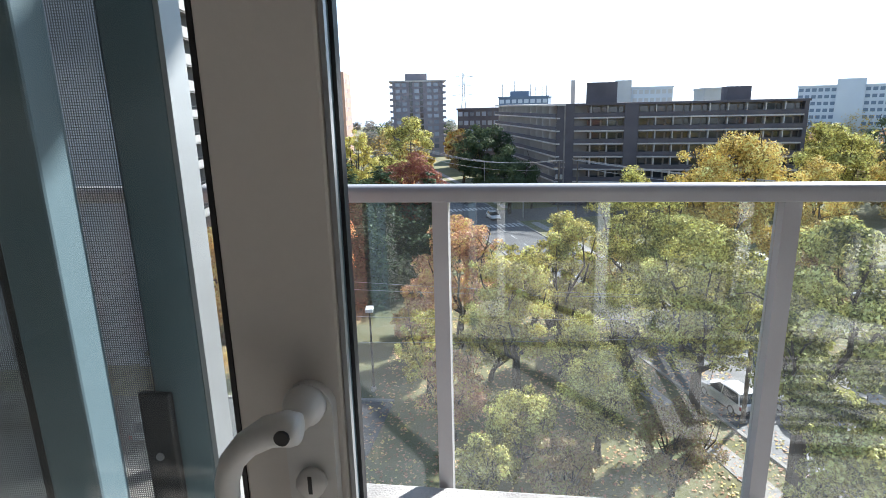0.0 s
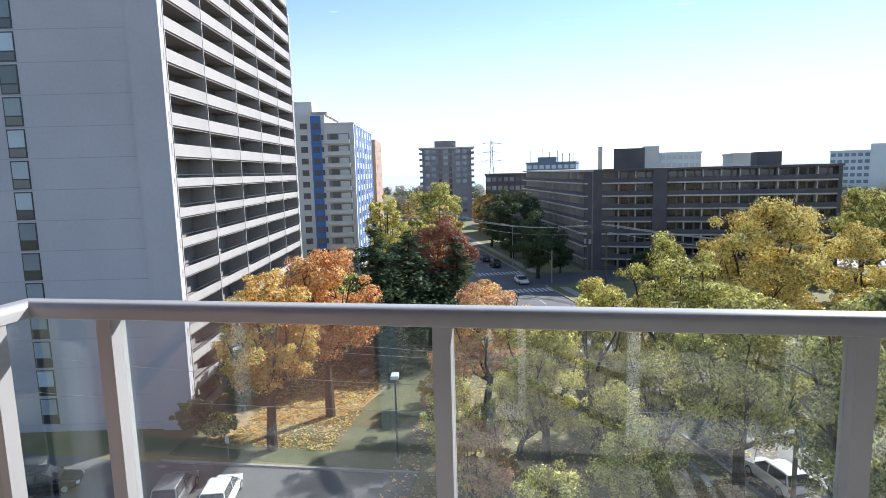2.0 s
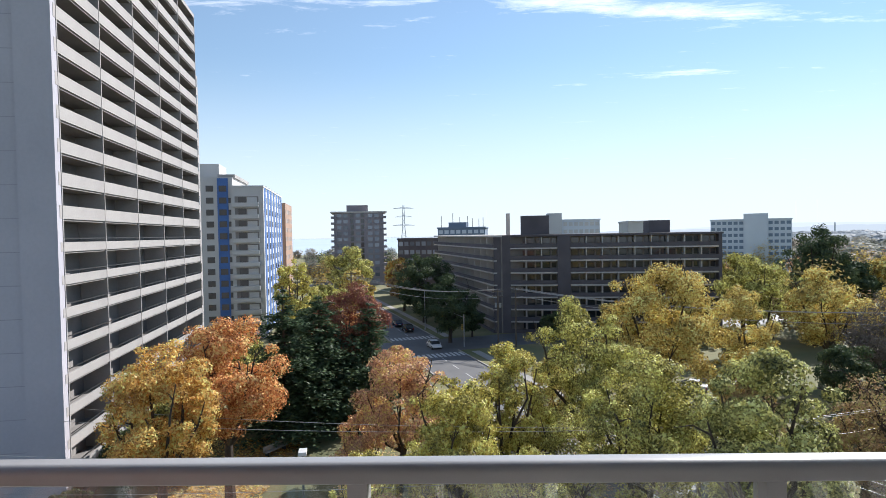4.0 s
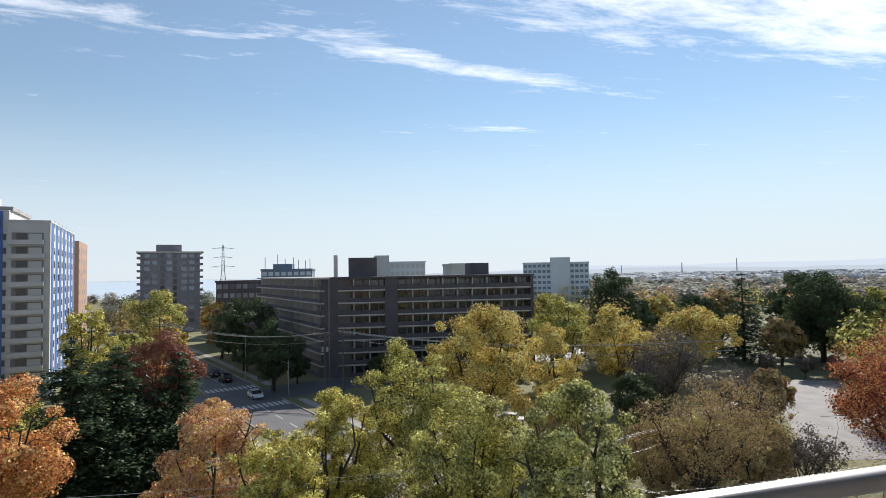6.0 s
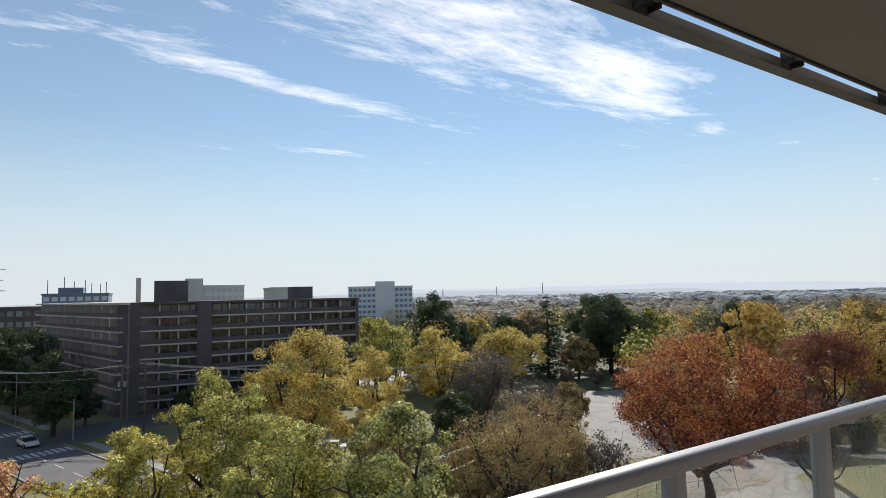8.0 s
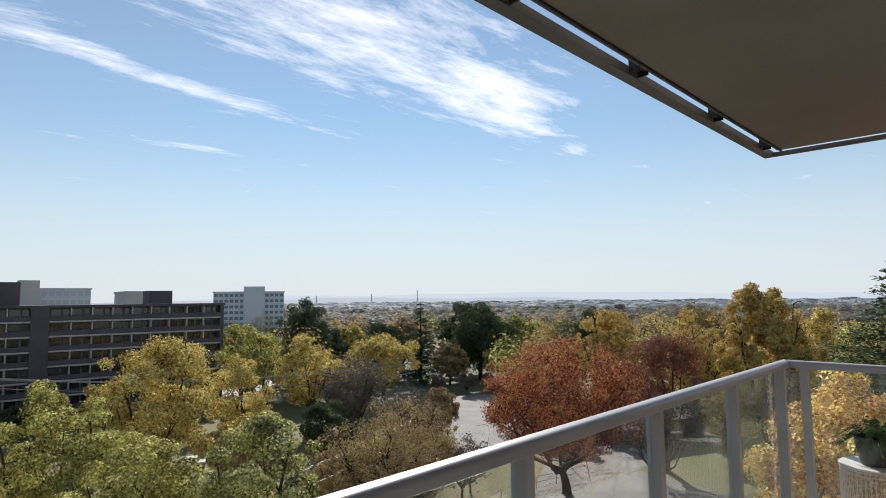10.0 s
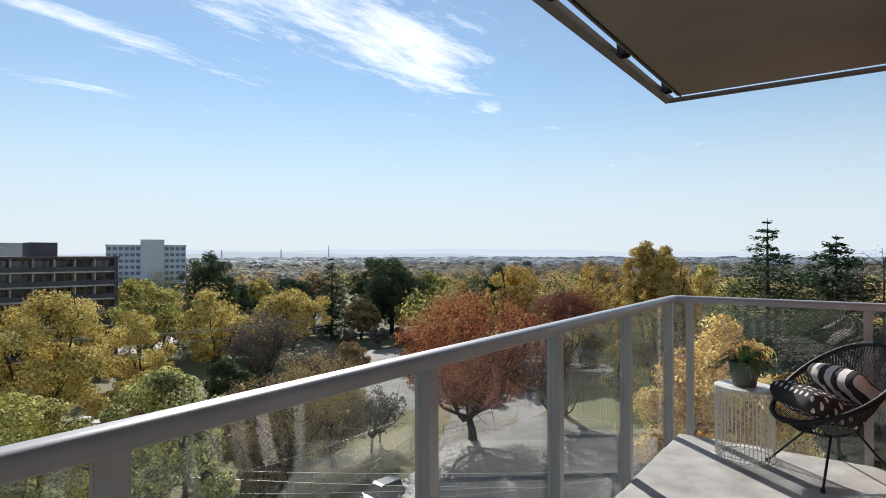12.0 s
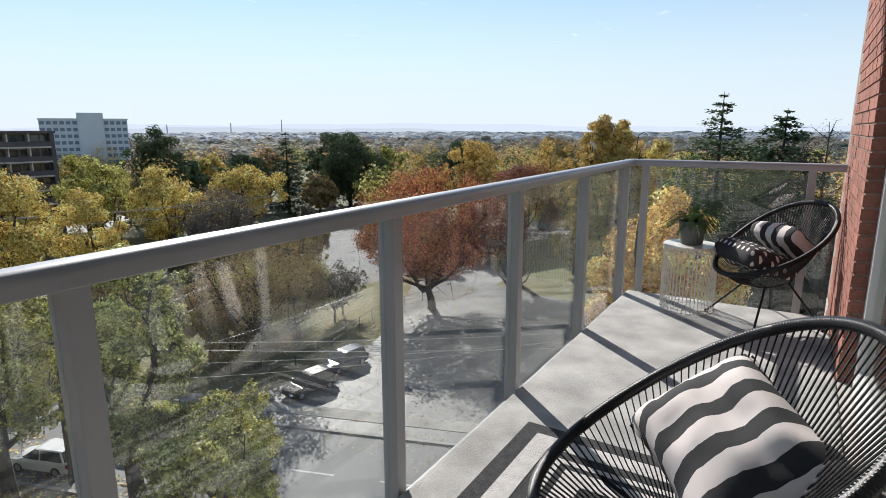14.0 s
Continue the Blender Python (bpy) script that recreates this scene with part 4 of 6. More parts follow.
def conifer(seed, x, y, top, r, label, tiers=16, kind="pine", leaves=6000, size=0.2, droop=0.25, gap=0.0):
    rng = np.random.default_rng(seed)
    H = top - GROUND
    T = thing("conifer", pose(x, y, GROUND), label, "tree")
    s = Shape().tube([(0, 0, 0), (0, 0, H * 0.5), (0, 0, H)], [0.02 * H, 0.013 * H, 0.02], 8)
    pts = []
    for i in range(tiers):
        f = (i + 0.5) / tiers
        z = H * (0.10 + 0.9 * f)
        rad = min(r * (1 - f) ** 0.8 + 0.12, r * 0.72) * rng.uniform(0.75, 1.15)
        nb = max(5, int(9 * (1 - f) + 4))
        for j in range(nb):
            q = 2 * math.pi * (j / nb) + i * 0.9 + rng.uniform(-0.2, 0.2)
            L = rad * rng.uniform(0.45, 1.25)
            z = H * (0.10 + 0.9 * f) + rng.uniform(-1.5, 1.5) * H * 0.9 / tiers * min(1.0, 3 * (1 - f))
            e = Vector((math.cos(q) * L, math.sin(q) * L, z - droop * L + 0.12 * L))
            m = Vector((math.cos(q) * L * 0.55, math.sin(q) * L * 0.55, z - droop * L * 0.6))
            s.tube([(0, 0, z), m, e], [0.05, 0.035, 0.012], 4)
            k = max(6, int(2.4 * leaves / (tiers * 9) * L / (r * 0.55)))
            tt = rng.uniform(0.15 + gap, 1.0, k) ** 0.8
            base = np.array([[0, 0, z]]) * (1 - tt[:, None]) + np.array([tuple(e)]) * tt[:, None]
            base[:, 2] -= droop * L * 0.35 * np.sin(math.pi * tt)
            pts.append(base + rng.normal(size=(k, 3)) * np.array([0.13, 0.13, 0.075]) * (L * 0.9 + 0.4))
    part("trunk", s, BARK, T)
    part("foliage", leaf_mesh("foliage", np.concatenate(pts), size, rng, LEAF[kind], 0.5), None, T)
    return T


broadleaf(1, -26.3, 38.3, -5.0, 4.1, "gold", "golden orange maple tree beside the parking lot", 9000, 0.15, 0.36, flat_bottom=0.27, clumps=80)
broadleaf(2, -24.0, 44.9, -4.5, 4.9, "orange", "bright orange maple tree on the leafy lawn", 11000, 0.16, 0.40, flat_bottom=0.33, clumps=85)
conifer(3, -20.7, 63.0, -5.0, 8.5, "broad dark green pine tree beside the street", 22, leaves=14000, size=0.22)
conifer(34, -15.5, 66.0, -6.2, 6.5, "dark green pine tree beside the street", 20, leaves=9000, size=0.22)
conifer(4, -23.5, 58.8, -3.7, 6.5, "dark green pine tree behind the maples", 22, leaves=10000, size=0.22)
broadleaf(5, -18.4, 70.0, -3.6, 5.2, "maroon", "dark red maple tree beside the pine", 6500, 0.19)
broadleaf(6, -10.1, 46.3, -7.6, 4.2, "pink", "small tree with russet leaves", 6500, 0.15)
broadleaf(7, -5.0, 36.6, -7.2, 3.6, "lime", "yellow green tree below the balcony", 7000, 0.14)
broadleaf(8, -1.2, 41.5, -6.0, 3.4, "lime", "yellow green tree below the balcony", 6500, 0.14)
broadleaf(9, 6.2, 49.4, -3.8, 5.0, "olive", "tall olive green tree", 8500, 0.16)
broadleaf(10, 16.4, 58.9, -1.1, 7.2, "yellow", "large golden yellow tree", 11000, 0.19)
broadleaf(11, 6.6, 33.9, -5.3, 4.2, "olive", "olive green tree with dark forked limbs beside the street", 9500, 0.14, 0.38)
broadleaf(12, 9.0, 25.4, -2.9, 3.7, "green", "green tree overhanging the street", 9500, 0.14, 0.4)
broadleaf(13, 29.5, 68.5, -5.3, 4.6, "yellow", "bright yellow tree beside the lawn", 6000, 0.17)
broadleaf(14, 47.4, 81.4, -4.0, 6.2, "yellow", "round crowned golden yellow tree", 6500, 0.22)
broadleaf(15, 47.3, 69.3, -6.5, 6.4, "grey", "bare grey purple tree with fine twigs", 5000, 0.16, twigs=20)
broadleaf(16, 27.9, 38.9, -7.1, 5.4, "brown", "half bare brown tree beside the court", 3800, 0.13, twigs=14)
broadleaf(17, 74.6, 95.2, -6.0, 8.6, "yellow", "yellow tree beside the playing field", 6500, 0.26)
broadleaf(18, 112.1, 100.4, 0.9, 9.5, "dark", "large dark green tree behind the field", 9500, 0.33, flat_bottom=0.06, clumps=90)
conifer(19, 97.7, 108.1, 0.6, 8.0, "dark conifer behind the field", 18, leaves=3500, size=0.35)
broadleaf(20, 51.0, 35.0, -2.4, 10.2, "red", "broad rust red maple tree beside the driveway", 14000, 0.18, 0.16, clumps=190, flat_bottom=0.20, twigs=11, lump=0.7)
broadleaf(35, 57.0, 27.0, -6.0, 6.6, "grey", "bare brown tree with fine twigs behind the driveway", 1600, 0.12, 0.2, clumps=10, twigs=26)
broadleaf(36, 40.0, 47.5, -9.0, 5.4, "brown", "half bare brown tree at the edge of the court", 2600, 0.14, 0.2, flat_bottom=0.15, twigs=16)
broadleaf(37, 46.0, 57.0, -9.5, 5.0, "grey", "bare grey purple tree beside the court", 2200, 0.16, 0.2, flat_bottom=0.12, twigs=20)
broadleaf(38, 74.0, 58.0, -9.0, 6.2, "brown", "brown leaved tree at the edge of the field", 4200, 0.2, 0.2, flat_bottom=0.1, clumps=80, twigs=10)
broadleaf(21, 66.3, 30.5, -2.5, 6.6, "maroon", "thin leaved dark maroon tree", 5500, 0.2)
broadleaf(22, 70.1, 20.0, 4.1, 5.6, "ochre", "tall golden tree with upright crown", 24000, 0.2, 0.2, flat_bottom=0.12, clumps=300, lump=0.62)
conifer(23, 54.8, 5.5, 4.6, 11.0, "tall sparse spruce tree", 30, leaves=20000, size=0.19, droop=0.14, gap=0.05)
conifer(24, 61.2, 0.5, 3.2, 11.0, "dark dense spruce tree", 32, leaves=20000, size=0.26, droop=0.2)
broadleaf(25, 46.5, -4.0, 4.4, 6.0, "grey", "bare leafless grey brown tree", 900, 0.07, 0.3, clumps=6, twigs=46)
broadleaf(26, 23.3, 3.7, -0.9, 4.4, "gold", "golden leaved tree below the balcony corner", 22000, 0.13, 0.2, flat_bottom=0.12, clumps=130)
broadleaf(27, 9.7, 20.4, -10.0, 3.6, "olive", "olive tree close below the balcony", 8500, 0.13)
broadleaf(28, -37.8, 114.1, -1.7, 4.6, "lime", "yellow green willow tree", 4500, 0.25, flat_bottom=0.1)
broadleaf(29, -36.2, 165.7, -1.3, 8.0, "olive", "olive tree by the far street", 4500, 0.35)
broadleaf(30, 45.7, 98.4, -2.2, 6.4, "olive", "tall grey green leafy tree", 5000, 0.26)
broadleaf(31, 68.7, 117.8, 2.4, 7.6, "dark", "large dark green leafy tree", 7500, 0.3, flat_bottom=0.06, clumps=90)
broadleaf(32, -6.5, 112, -6.5, 6.0, "dark", "dark green tree before the brown block", 6500, 0.24, flat_bottom=0.08)
broadleaf(33, -13.0, 138, -2.6, 8.5, "dark", "dark tree before the apartment wing", 7500, 0.3, flat_bottom=0.08)

# smaller trees and bushes between the lot and the street
SMALL = [(-9.0, 31.5, 6.5, 2.6, "pink"), (-4.5, 28.5, 6.0, 2.4, "olive"), (0.0, 30.5, 7.5, 2.8, "olive"), (3.6, 27.2, 6.0, 2.4, "brown"),
         (-11.5, 37.0, 7.0, 2.6, "lime"), (-13.2, 43.0, 6.0, 2.4, "pink"), (-0.5, 35.5, 8.0, 2.8, "olive"), (3.2, 40.0, 9.5, 3.0, "olive"),
         (-7.0, 40.0, 7.5, 2.8, "olive"), (1.0, 46.0, 9.5, 3.2, "lime"), (10.0, 44.0, 10.5, 3.2, "olive"),
         (-2.5, 25.0, 5.0, 2.2, "brown"), (-6.5, 25.5, 4.5, 2.0, "olive"), (-13.5, 50.0, 6.5, 2.6, "pink"), (-5.5, 51.0, 8.0, 3.0, "lime"),
         (4.0, 57.0, 9.0, 3.4, "yellow"), (-12.5, 70.0, 8.0, 3.2, "pink"), (22.0, 52.0, 8.0, 3.2, "brown"), (25.0, 60.0, 9.0, 3.6, "yellow"),
         (34.0, 74.0, 9.0, 3.8, "olive"), (38.0, 62.0, 9.0, 3.8, "dark"), (53.0, 76.0, 9.0, 4.0, "grey"), (60.0, 84.0, 10.0, 4.0, "yellow"),
         (33.0, 44.0, 7.0, 2.8, "brown"), (36.0, 49.0, 6.0, 2.6, "lime"), (44.0, 43.0, 6.0, 3.4, "grey"), (40.0, 55.0, 7.0, 3.2, "grey"),
         (76.0, 26.0, 9.0, 4.0, "brown"), (60.0, 12.0, 8.0, 3.4, "brown"), (48.0, 10.0, 8.0, 3.4, "green"), (40.0, 2.0, 10.0, 3.6, "dark"),
         (50.0, -6.0, 13.0, 4.4, "dark"), (72.0, 9.0, 20.0, 6.0, "olive"), (72.0, -6.0, 14.0, 4.6, "maroon"), (34.0, -4.0, 10.0, 3.6, "green"),
         (27.0, 11.0, 4.0, 2.6, "gold"), (36.0, 9.0, 6.5, 2.8, "gold"), (92.0, 36.0, 20.0, 7.0, "ochre"), (98.0, 20.0, 20.5, 6.6, "yellow"),
         (110.0, 42.0, 20.0, 7.4, "brown"), (104.0, 58.0, 20.0, 7.2, "ochre"), (122.0, 72.0, 19.0, 7.4, "dark"), (88.0, 62.0, 16.0, 6.4, "ochre"),
         (84.0, 128.0, 14.0, 6.4, "dark"), (60.0, 104.0, 13.0, 5.4, "olive"), (56.0, 122.0, 17.0, 6.4, "olive"), (95.0, 135.0, 15.0, 6.0, "yellow"),
         (-28.0, 62.0, 8.0, 3.4, "green"), (-31.0, 70.0, 9.0, 3.4, "olive"), (-30.0, 92.0, 10.0, 4.0, "dark"), (-24.0, 98.0, 9.0, 4.0, "orange"),
         (-35.0, 128.0, 12.0, 5.0, "olive"), (-31.0, 144.0, 13.0, 5.0, "yellow"), (-20.0, 160.0, 14.0, 5.0, "brown"), (-24.0, 190.0, 14.0, 6.0, "gold"),
         (-2.0, 118.0, 7.0, 3.0, "dark"), (14.0, 112.0, 6.0, 3.0, "dark"), (25.0, 108.0, 8.0, 3.6, "olive"), (38.0, 104.0, 10.0, 4.0, "yellow")]
SMALL += [(30.5, 42.0, 8.5, 3.6, "grey"), (35.5, 41.5, 9.0, 3.8, "brown"), (41.0, 41.5, 8.0, 3.6, "grey"), (27.5, 45.0, 8.0, 3.4, "brown"), (33.5, 46.5, 8.0, 3.4, "olive"), (26.0, 40.5, 6.0, 2.6, "brown"), (84, 20, 17, 5.6, "ochre"), (-32.5, 45, 6.0, 2.4, "dark"), (-33.0, 50, 7.0, 2.6, "olive"), (-34.0, 57, 8.0, 3.0, "dark"), (-35.5, 65, 8.0, 3.0, "olive"), (-36.5, 74, 8.5, 3.2, "gold"), (-38.0, 84, 9, 3.4, "dark"), (118, 112, 20.0, 8.0, "dark"), (126, 98, 18.0, 7.0, "olive"), (104, 122, 17.0, 6.5, "brown"), (93, 118, 16, 6.0, "dark"), (92, 87, 5.5, 2.0, "grey"), (96.5, 85, 5.0, 1.8, "grey"), (87, 91, 5.0, 1.8, "grey"), (56, 60, 8.5, 3.6, "brown"), (50, 56, 8.0, 3.4, "grey"), (62, 72, 7.0, 4.0, "grey"), (-34, 40, 3.0, 1.8, "dark"), (-31.5, 39.5, 2.2, 1.5, "green"), (112, 92, 12.0, 6.0, "olive"), (100, 100, 11.0, 5.0, "brown"), (80, 44, 10.0, 5.0, "brown"), (92, 46, 11.0, 5.4, "ochre"), (72, 50, 9.0, 4.8, "olive")]
WORDS = {"pink": "russet", "olive": "olive green", "brown": "brown half bare", "lime": "yellow green", "green": "green", "yellow": "yellow", "dark": "dark green",
         "grey": "bare grey", "gold": "golden", "orange": "orange", "maroon": "maroon", "ochre": "ochre"}
for i, (x, y, h, r, kind) in enumerate(SMALL):
    d = math.hypot(x + 5, y)
    bare = kind == "grey"
    broadleaf(100 + i, x, y, GROUND + h, r, kind, WORDS[kind] + " leaved autumn tree among the others", 500 if bare else int(2600 + 220 * r), max(0.12, 0.0028 * d),
              0.22, flat_bottom=0.14, clumps=8 if bare else 60, twigs=18 if bare else 5)


# ---- far woods ----
def woods(seed, kinds, n, d0, d1, az0, az1, h0, h1, label, wide=1.0):
    rng = np.random.default_rng(seed)
    pts, dirs = {k: [] for k in kinds}, {k: [] for k in kinds}
    for i in range(n):
        d = d0 + (d1 - d0) * rng.uniform() ** 1.5
        a = radians(rng.uniform(az0, az1))
        x, y = d * math.sin(a), d * math.cos(a)
        if d < 220 and -30 < math.degrees(a) < 27:
            continue
        if 76 < x < 150 and 80 < y < 165:
            continue
        h, r = rng.uniform(h0, h1), rng.uniform(4.0, 7.5) * wide
        m = 520 if d0 < 250 else 340
        q = rng.normal(size=(m, 3))
        q /= np.linalg.norm(q, axis=1)[:, None]
        k = rng.uniform(0.5, 1.0, (m, 1))
        lump = 1 + 0.18 * np.sin(q[:, :1] * 5 + i) * np.cos(q[:, 1:2] * 4)
        kind = kinds[rng.integers(len(kinds))]
        dirs[kind].append(q * (1.0 if d0 < 250 else 0.5) + rng.normal(size=q.shape) * (0.4 if d0 < 250 else 0.15) + np.array([0, 0, 0.2 if d0 < 250 else 0.9]))
        pts[kind].append(q * k * lump * np.array([r, r, h * 0.42]) + np.array([x, y, GROUND + h * 0.58]))
    for k in kinds:
        if pts[k]:
            w = part("woods", leaf_mesh("woods", np.concatenate(pts[k]), 0.0028 * (d0 + d1 * 0.35) * wide ** 0.5 * (0.62 if d0 < 250 else 0.7), rng, LEAF[k], normals=np.concatenate(dirs[k])), None)
            tagged(w, label, "woods", "", "stuff")


# leaf colours greyed and paled with distance: the air's haze is painted in
LEAF["haze_green"] = leaf_mat("hazed_green_woods", [(0.22, 0.245, 0.225), (0.25, 0.27, 0.23), (0.29, 0.28, 0.215), (0.23, 0.26, 0.26)], 0.5)
LEAF["haze_brown"] = leaf_mat("hazed_brown_woods", [(0.27, 0.25, 0.22), (0.33, 0.28, 0.21), (0.28, 0.265, 0.255), (0.35, 0.29, 0.20)], 0.5)
LEAF["far_haze"] = leaf_mat("hazed_far_woods", [(0.40, 0.45, 0.50), (0.43, 0.48, 0.52), (0.45, 0.48, 0.50), (0.41, 0.46, 0.51)], 0.5)
woods(51, ["olive", "ochre", "dark", "brown", "pink"], 460, 120, 330, -40, 105, 10, 17, "mixed autumn woods beyond the field")
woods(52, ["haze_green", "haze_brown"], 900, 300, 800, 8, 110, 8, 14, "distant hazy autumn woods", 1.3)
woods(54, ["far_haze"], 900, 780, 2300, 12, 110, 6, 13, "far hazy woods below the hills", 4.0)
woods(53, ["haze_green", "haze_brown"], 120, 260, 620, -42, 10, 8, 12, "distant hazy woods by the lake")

# ---- street furniture, poles, wires, vehicles ----
def on_ground(x, y, rz=0):
    return pose(x, y, GROUND + 0.02, 0, 0, rz)


CAR_PAINT = {
    "white": mat("white_car_paint", (0.75, 0.75, 0.75), (0.70, 0.70, 0.70), rough=0.25, scale=1, bump=0),
    "silver": mat("silver_car_paint", (0.28, 0.295, 0.31), (0.25, 0.265, 0.28), rough=0.28, metal=0.5, scale=1, bump=0),
    "black": mat("black_car_paint", (0.02, 0.021, 0.024), (0.028, 0.028, 0.03), rough=0.2, scale=1, bump=0),
    "blue": mat("dark_blue_car_paint", (0.03, 0.04, 0.08), (0.035, 0.045, 0.085), rough=0.22, scale=1, bump=0),
}
TYRE = mat("tyre_rubber", (0.02, 0.02, 0.02), (0.03, 0.03, 0.03), rough=0.85)
LAMP_RED = mat("tail_lamp", (0.35, 0.02, 0.02), (0.30, 0.02, 0.02), rough=0.2)
LAMP_CLEAR = mat("head_lamp", (0.7, 0.72, 0.75), (0.65, 0.67, 0.7), rough=0.1)


def loft(sections):
    """Skin over cross sections, each a list of the same number of points."""
    n, s = len(sections[0]), Shape()
    vs = [p for q in sections for p in q]
    fs = [(i * n + j, i * n + (j + 1) % n, (i + 1) * n + (j + 1) % n, (i + 1) * n + j) for i in range(len(sections) - 1) for j in range(n)]
    return s.add(vs, fs + [tuple(reversed(range(n))), tuple(range((len(sections) - 1) * n, len(sections) * n))])


def car(x, y, rz, colour, label, suv=True):
    """A car that faces its own +y."""
    C = thing("car", on_ground(x, y, rz), label, "car")
    belt, roof = (0.98, 1.66) if suv else (0.88, 1.44)

    def lower(yy, w, z0, z1):
        return [(-w, yy, z0 + 0.1), (-w * 0.94, yy, z0), (w * 0.94, yy, z0), (w, yy, z0 + 0.1), (w, yy, z1 - 0.14), (w * 0.93, yy, z1), (-w * 0.93, yy, z1), (-w, yy, z1 - 0.14)]
    part("body", loft([lower(-2.25, 0.78, 0.34, belt - 0.08), lower(-2.1, 0.9, 0.26, belt), lower(-0.8, 0.93, 0.24, belt + 0.02), lower(0.9, 0.93, 0.24, belt + 0.0),
                       lower(1.3, 0.92, 0.25, belt - 0.05), lower(2.05, 0.86, 0.27, belt - 0.2), lower(2.28, 0.7, 0.36, belt - 0.3)]), CAR_PAINT[colour], C, smooth=False, bevel=0.03)

    def upper(yy, w, z0, w1, z1):
        return [(-w, yy, z0), (w, yy, z0), (w1, yy, z1), (-w1, yy, z1)]
    back = -2.05 if suv else -1.5
    part("glasshouse", loft([upper(back, 0.80, belt - 0.02, 0.70, belt + 0.1), upper(back + 0.25, 0.84, belt - 0.02, 0.70, roof - 0.06), upper(0.2, 0.84, belt - 0.02, 0.70, roof - 0.04), upper(1.15, 0.82, belt - 0.03, 0.78, belt + 0.05)]), WINDOW, C)
    part("roof", loft([upper(back + 0.2, 0.72, roof - 0.06, 0.66, roof - 0.02), upper(back + 0.7, 0.73, roof - 0.05, 0.66, roof + 0.02), upper(0.0, 0.73, roof - 0.05, 0.64, roof), upper(0.3, 0.70, roof - 0.10, 0.6, roof - 0.07)]), CAR_PAINT[colour], C, bevel=0.01)
    for sx in (-1, 1):
        part("pillar", Shape().tube([(sx * 0.82, back + 0.05, belt), (sx * 0.70, back + 0.3, roof - 0.06)], 0.06, 6), CAR_PAINT[colour], C)
        part("pillar", Shape().tube([(sx * 0.86, -0.25, belt), (sx * 0.72, -0.25, roof - 0.06)], 0.045, 6), CAR_PAINT[colour], C)
        part("tail_light", Shape().box(sx * 0.78 - 0.1, sx * 0.78 + 0.1, -2.27, -2.12, belt - 0.32, belt - 0.08), LAMP_RED, C)
        part("headlight", Shape().box(sx * 0.68 - 0.14, sx * 0.68 + 0.14, 2.12, 2.29, belt - 0.46, belt - 0.3), LAMP_CLEAR, C)
        part("mirror", Shape().box(sx * 0.98 - 0.08, sx * 0.98 + 0.08, 0.85, 0.98, belt, belt + 0.15), CAR_PAINT[colour], C)
        for yy in (-1.38, 1.42):
            w = part("wheel", Shape().tube([(sx * 0.72, yy, 0.33), (sx * 0.945, yy, 0.33)], 0.33, 18), TYRE, C)
            part("rim", Shape().tube([(sx * 0.93, yy, 0.33), (sx * 0.955, yy, 0.33)], 0.21, 12), GALVANISED, w)
    part("bumper", Shape().box(-0.8, 0.8, -2.3, -2.15, 0.32, 0.55), TYRE, C)
    part("plate", Shape().box(-0.26, 0.26, -2.31, -2.29, 0.6, 0.74), WHITE_FRAME, C)
    return C


car(-26.3, 31.0, 15, "white", "white compact car parked in the lot")
car(-29.7, 31.0, 15, "silver", "silver minivan parked beside the white car")
car(-39.5, 30.5, -60, "black", "black car parked before the tower")
car(10.2, 38.0, 20, "white", "white pickup van at the street edge")
car(14.6, 36.0, 20, "silver", "silver grey car on the street")
car(-16.2, 126.0, 19.5, "black", "black car on the far street")
car(-19.2, 133.5, 19.5, "blue", "dark blue car on the far street", False)
car(-9.5, 107.0, 199, "white", "white car at the crosswalk", False)
car(27.0, 31.6, 80, "black", "black car in the tree shade of the drive")
car(32.2, 32.4, 82, "blue", "dark car in the tree shade of the drive")
car(26.0, 76.0, 60, "white", "white car parked beyond the golden tree", False)
car(31.0, 78.0, 60, "silver", "silver car parked beyond the golden tree", False)


def utility_pole(x, y, h, label, arms=(0.5,), transformer=False, material=None):
    P = thing("utility_pole", on_ground(x, y, -19), label, "utility pole")
    part("pole", Shape().tube([(0, 0, 0), (0, 0, h)], [0.16, 0.11], 10), material or POLE_WOOD, P)
    for a in arms:
        part("crossarm", Shape().box(-1.1, 1.1, -0.05, 0.05, h - a - 0.06, h - a + 0.06), POLE_WOOD, P)
        for xx in (-1.0, -0.5, 0.5, 1.0):
            part("insulator", Shape().lathe([(0.02, 0), (0.06, 0.04), (0.03, 0.09), (0.05, 0.14), (0.01, 0.18)], 8, (xx, 0, h - a + 0.06)), PALE_PANEL, P)
    if transformer:
        for sx in (-0.42, 0.42):
            part("transformer", Shape().lathe([(0.0, 0), (0.24, 0.0), (0.25, 0.1), (0.25, 0.75), (0.2, 0.85), (0, 0.86)], 14, (sx, 0.1, h - 3.4)), GALVANISED, P)
    return P


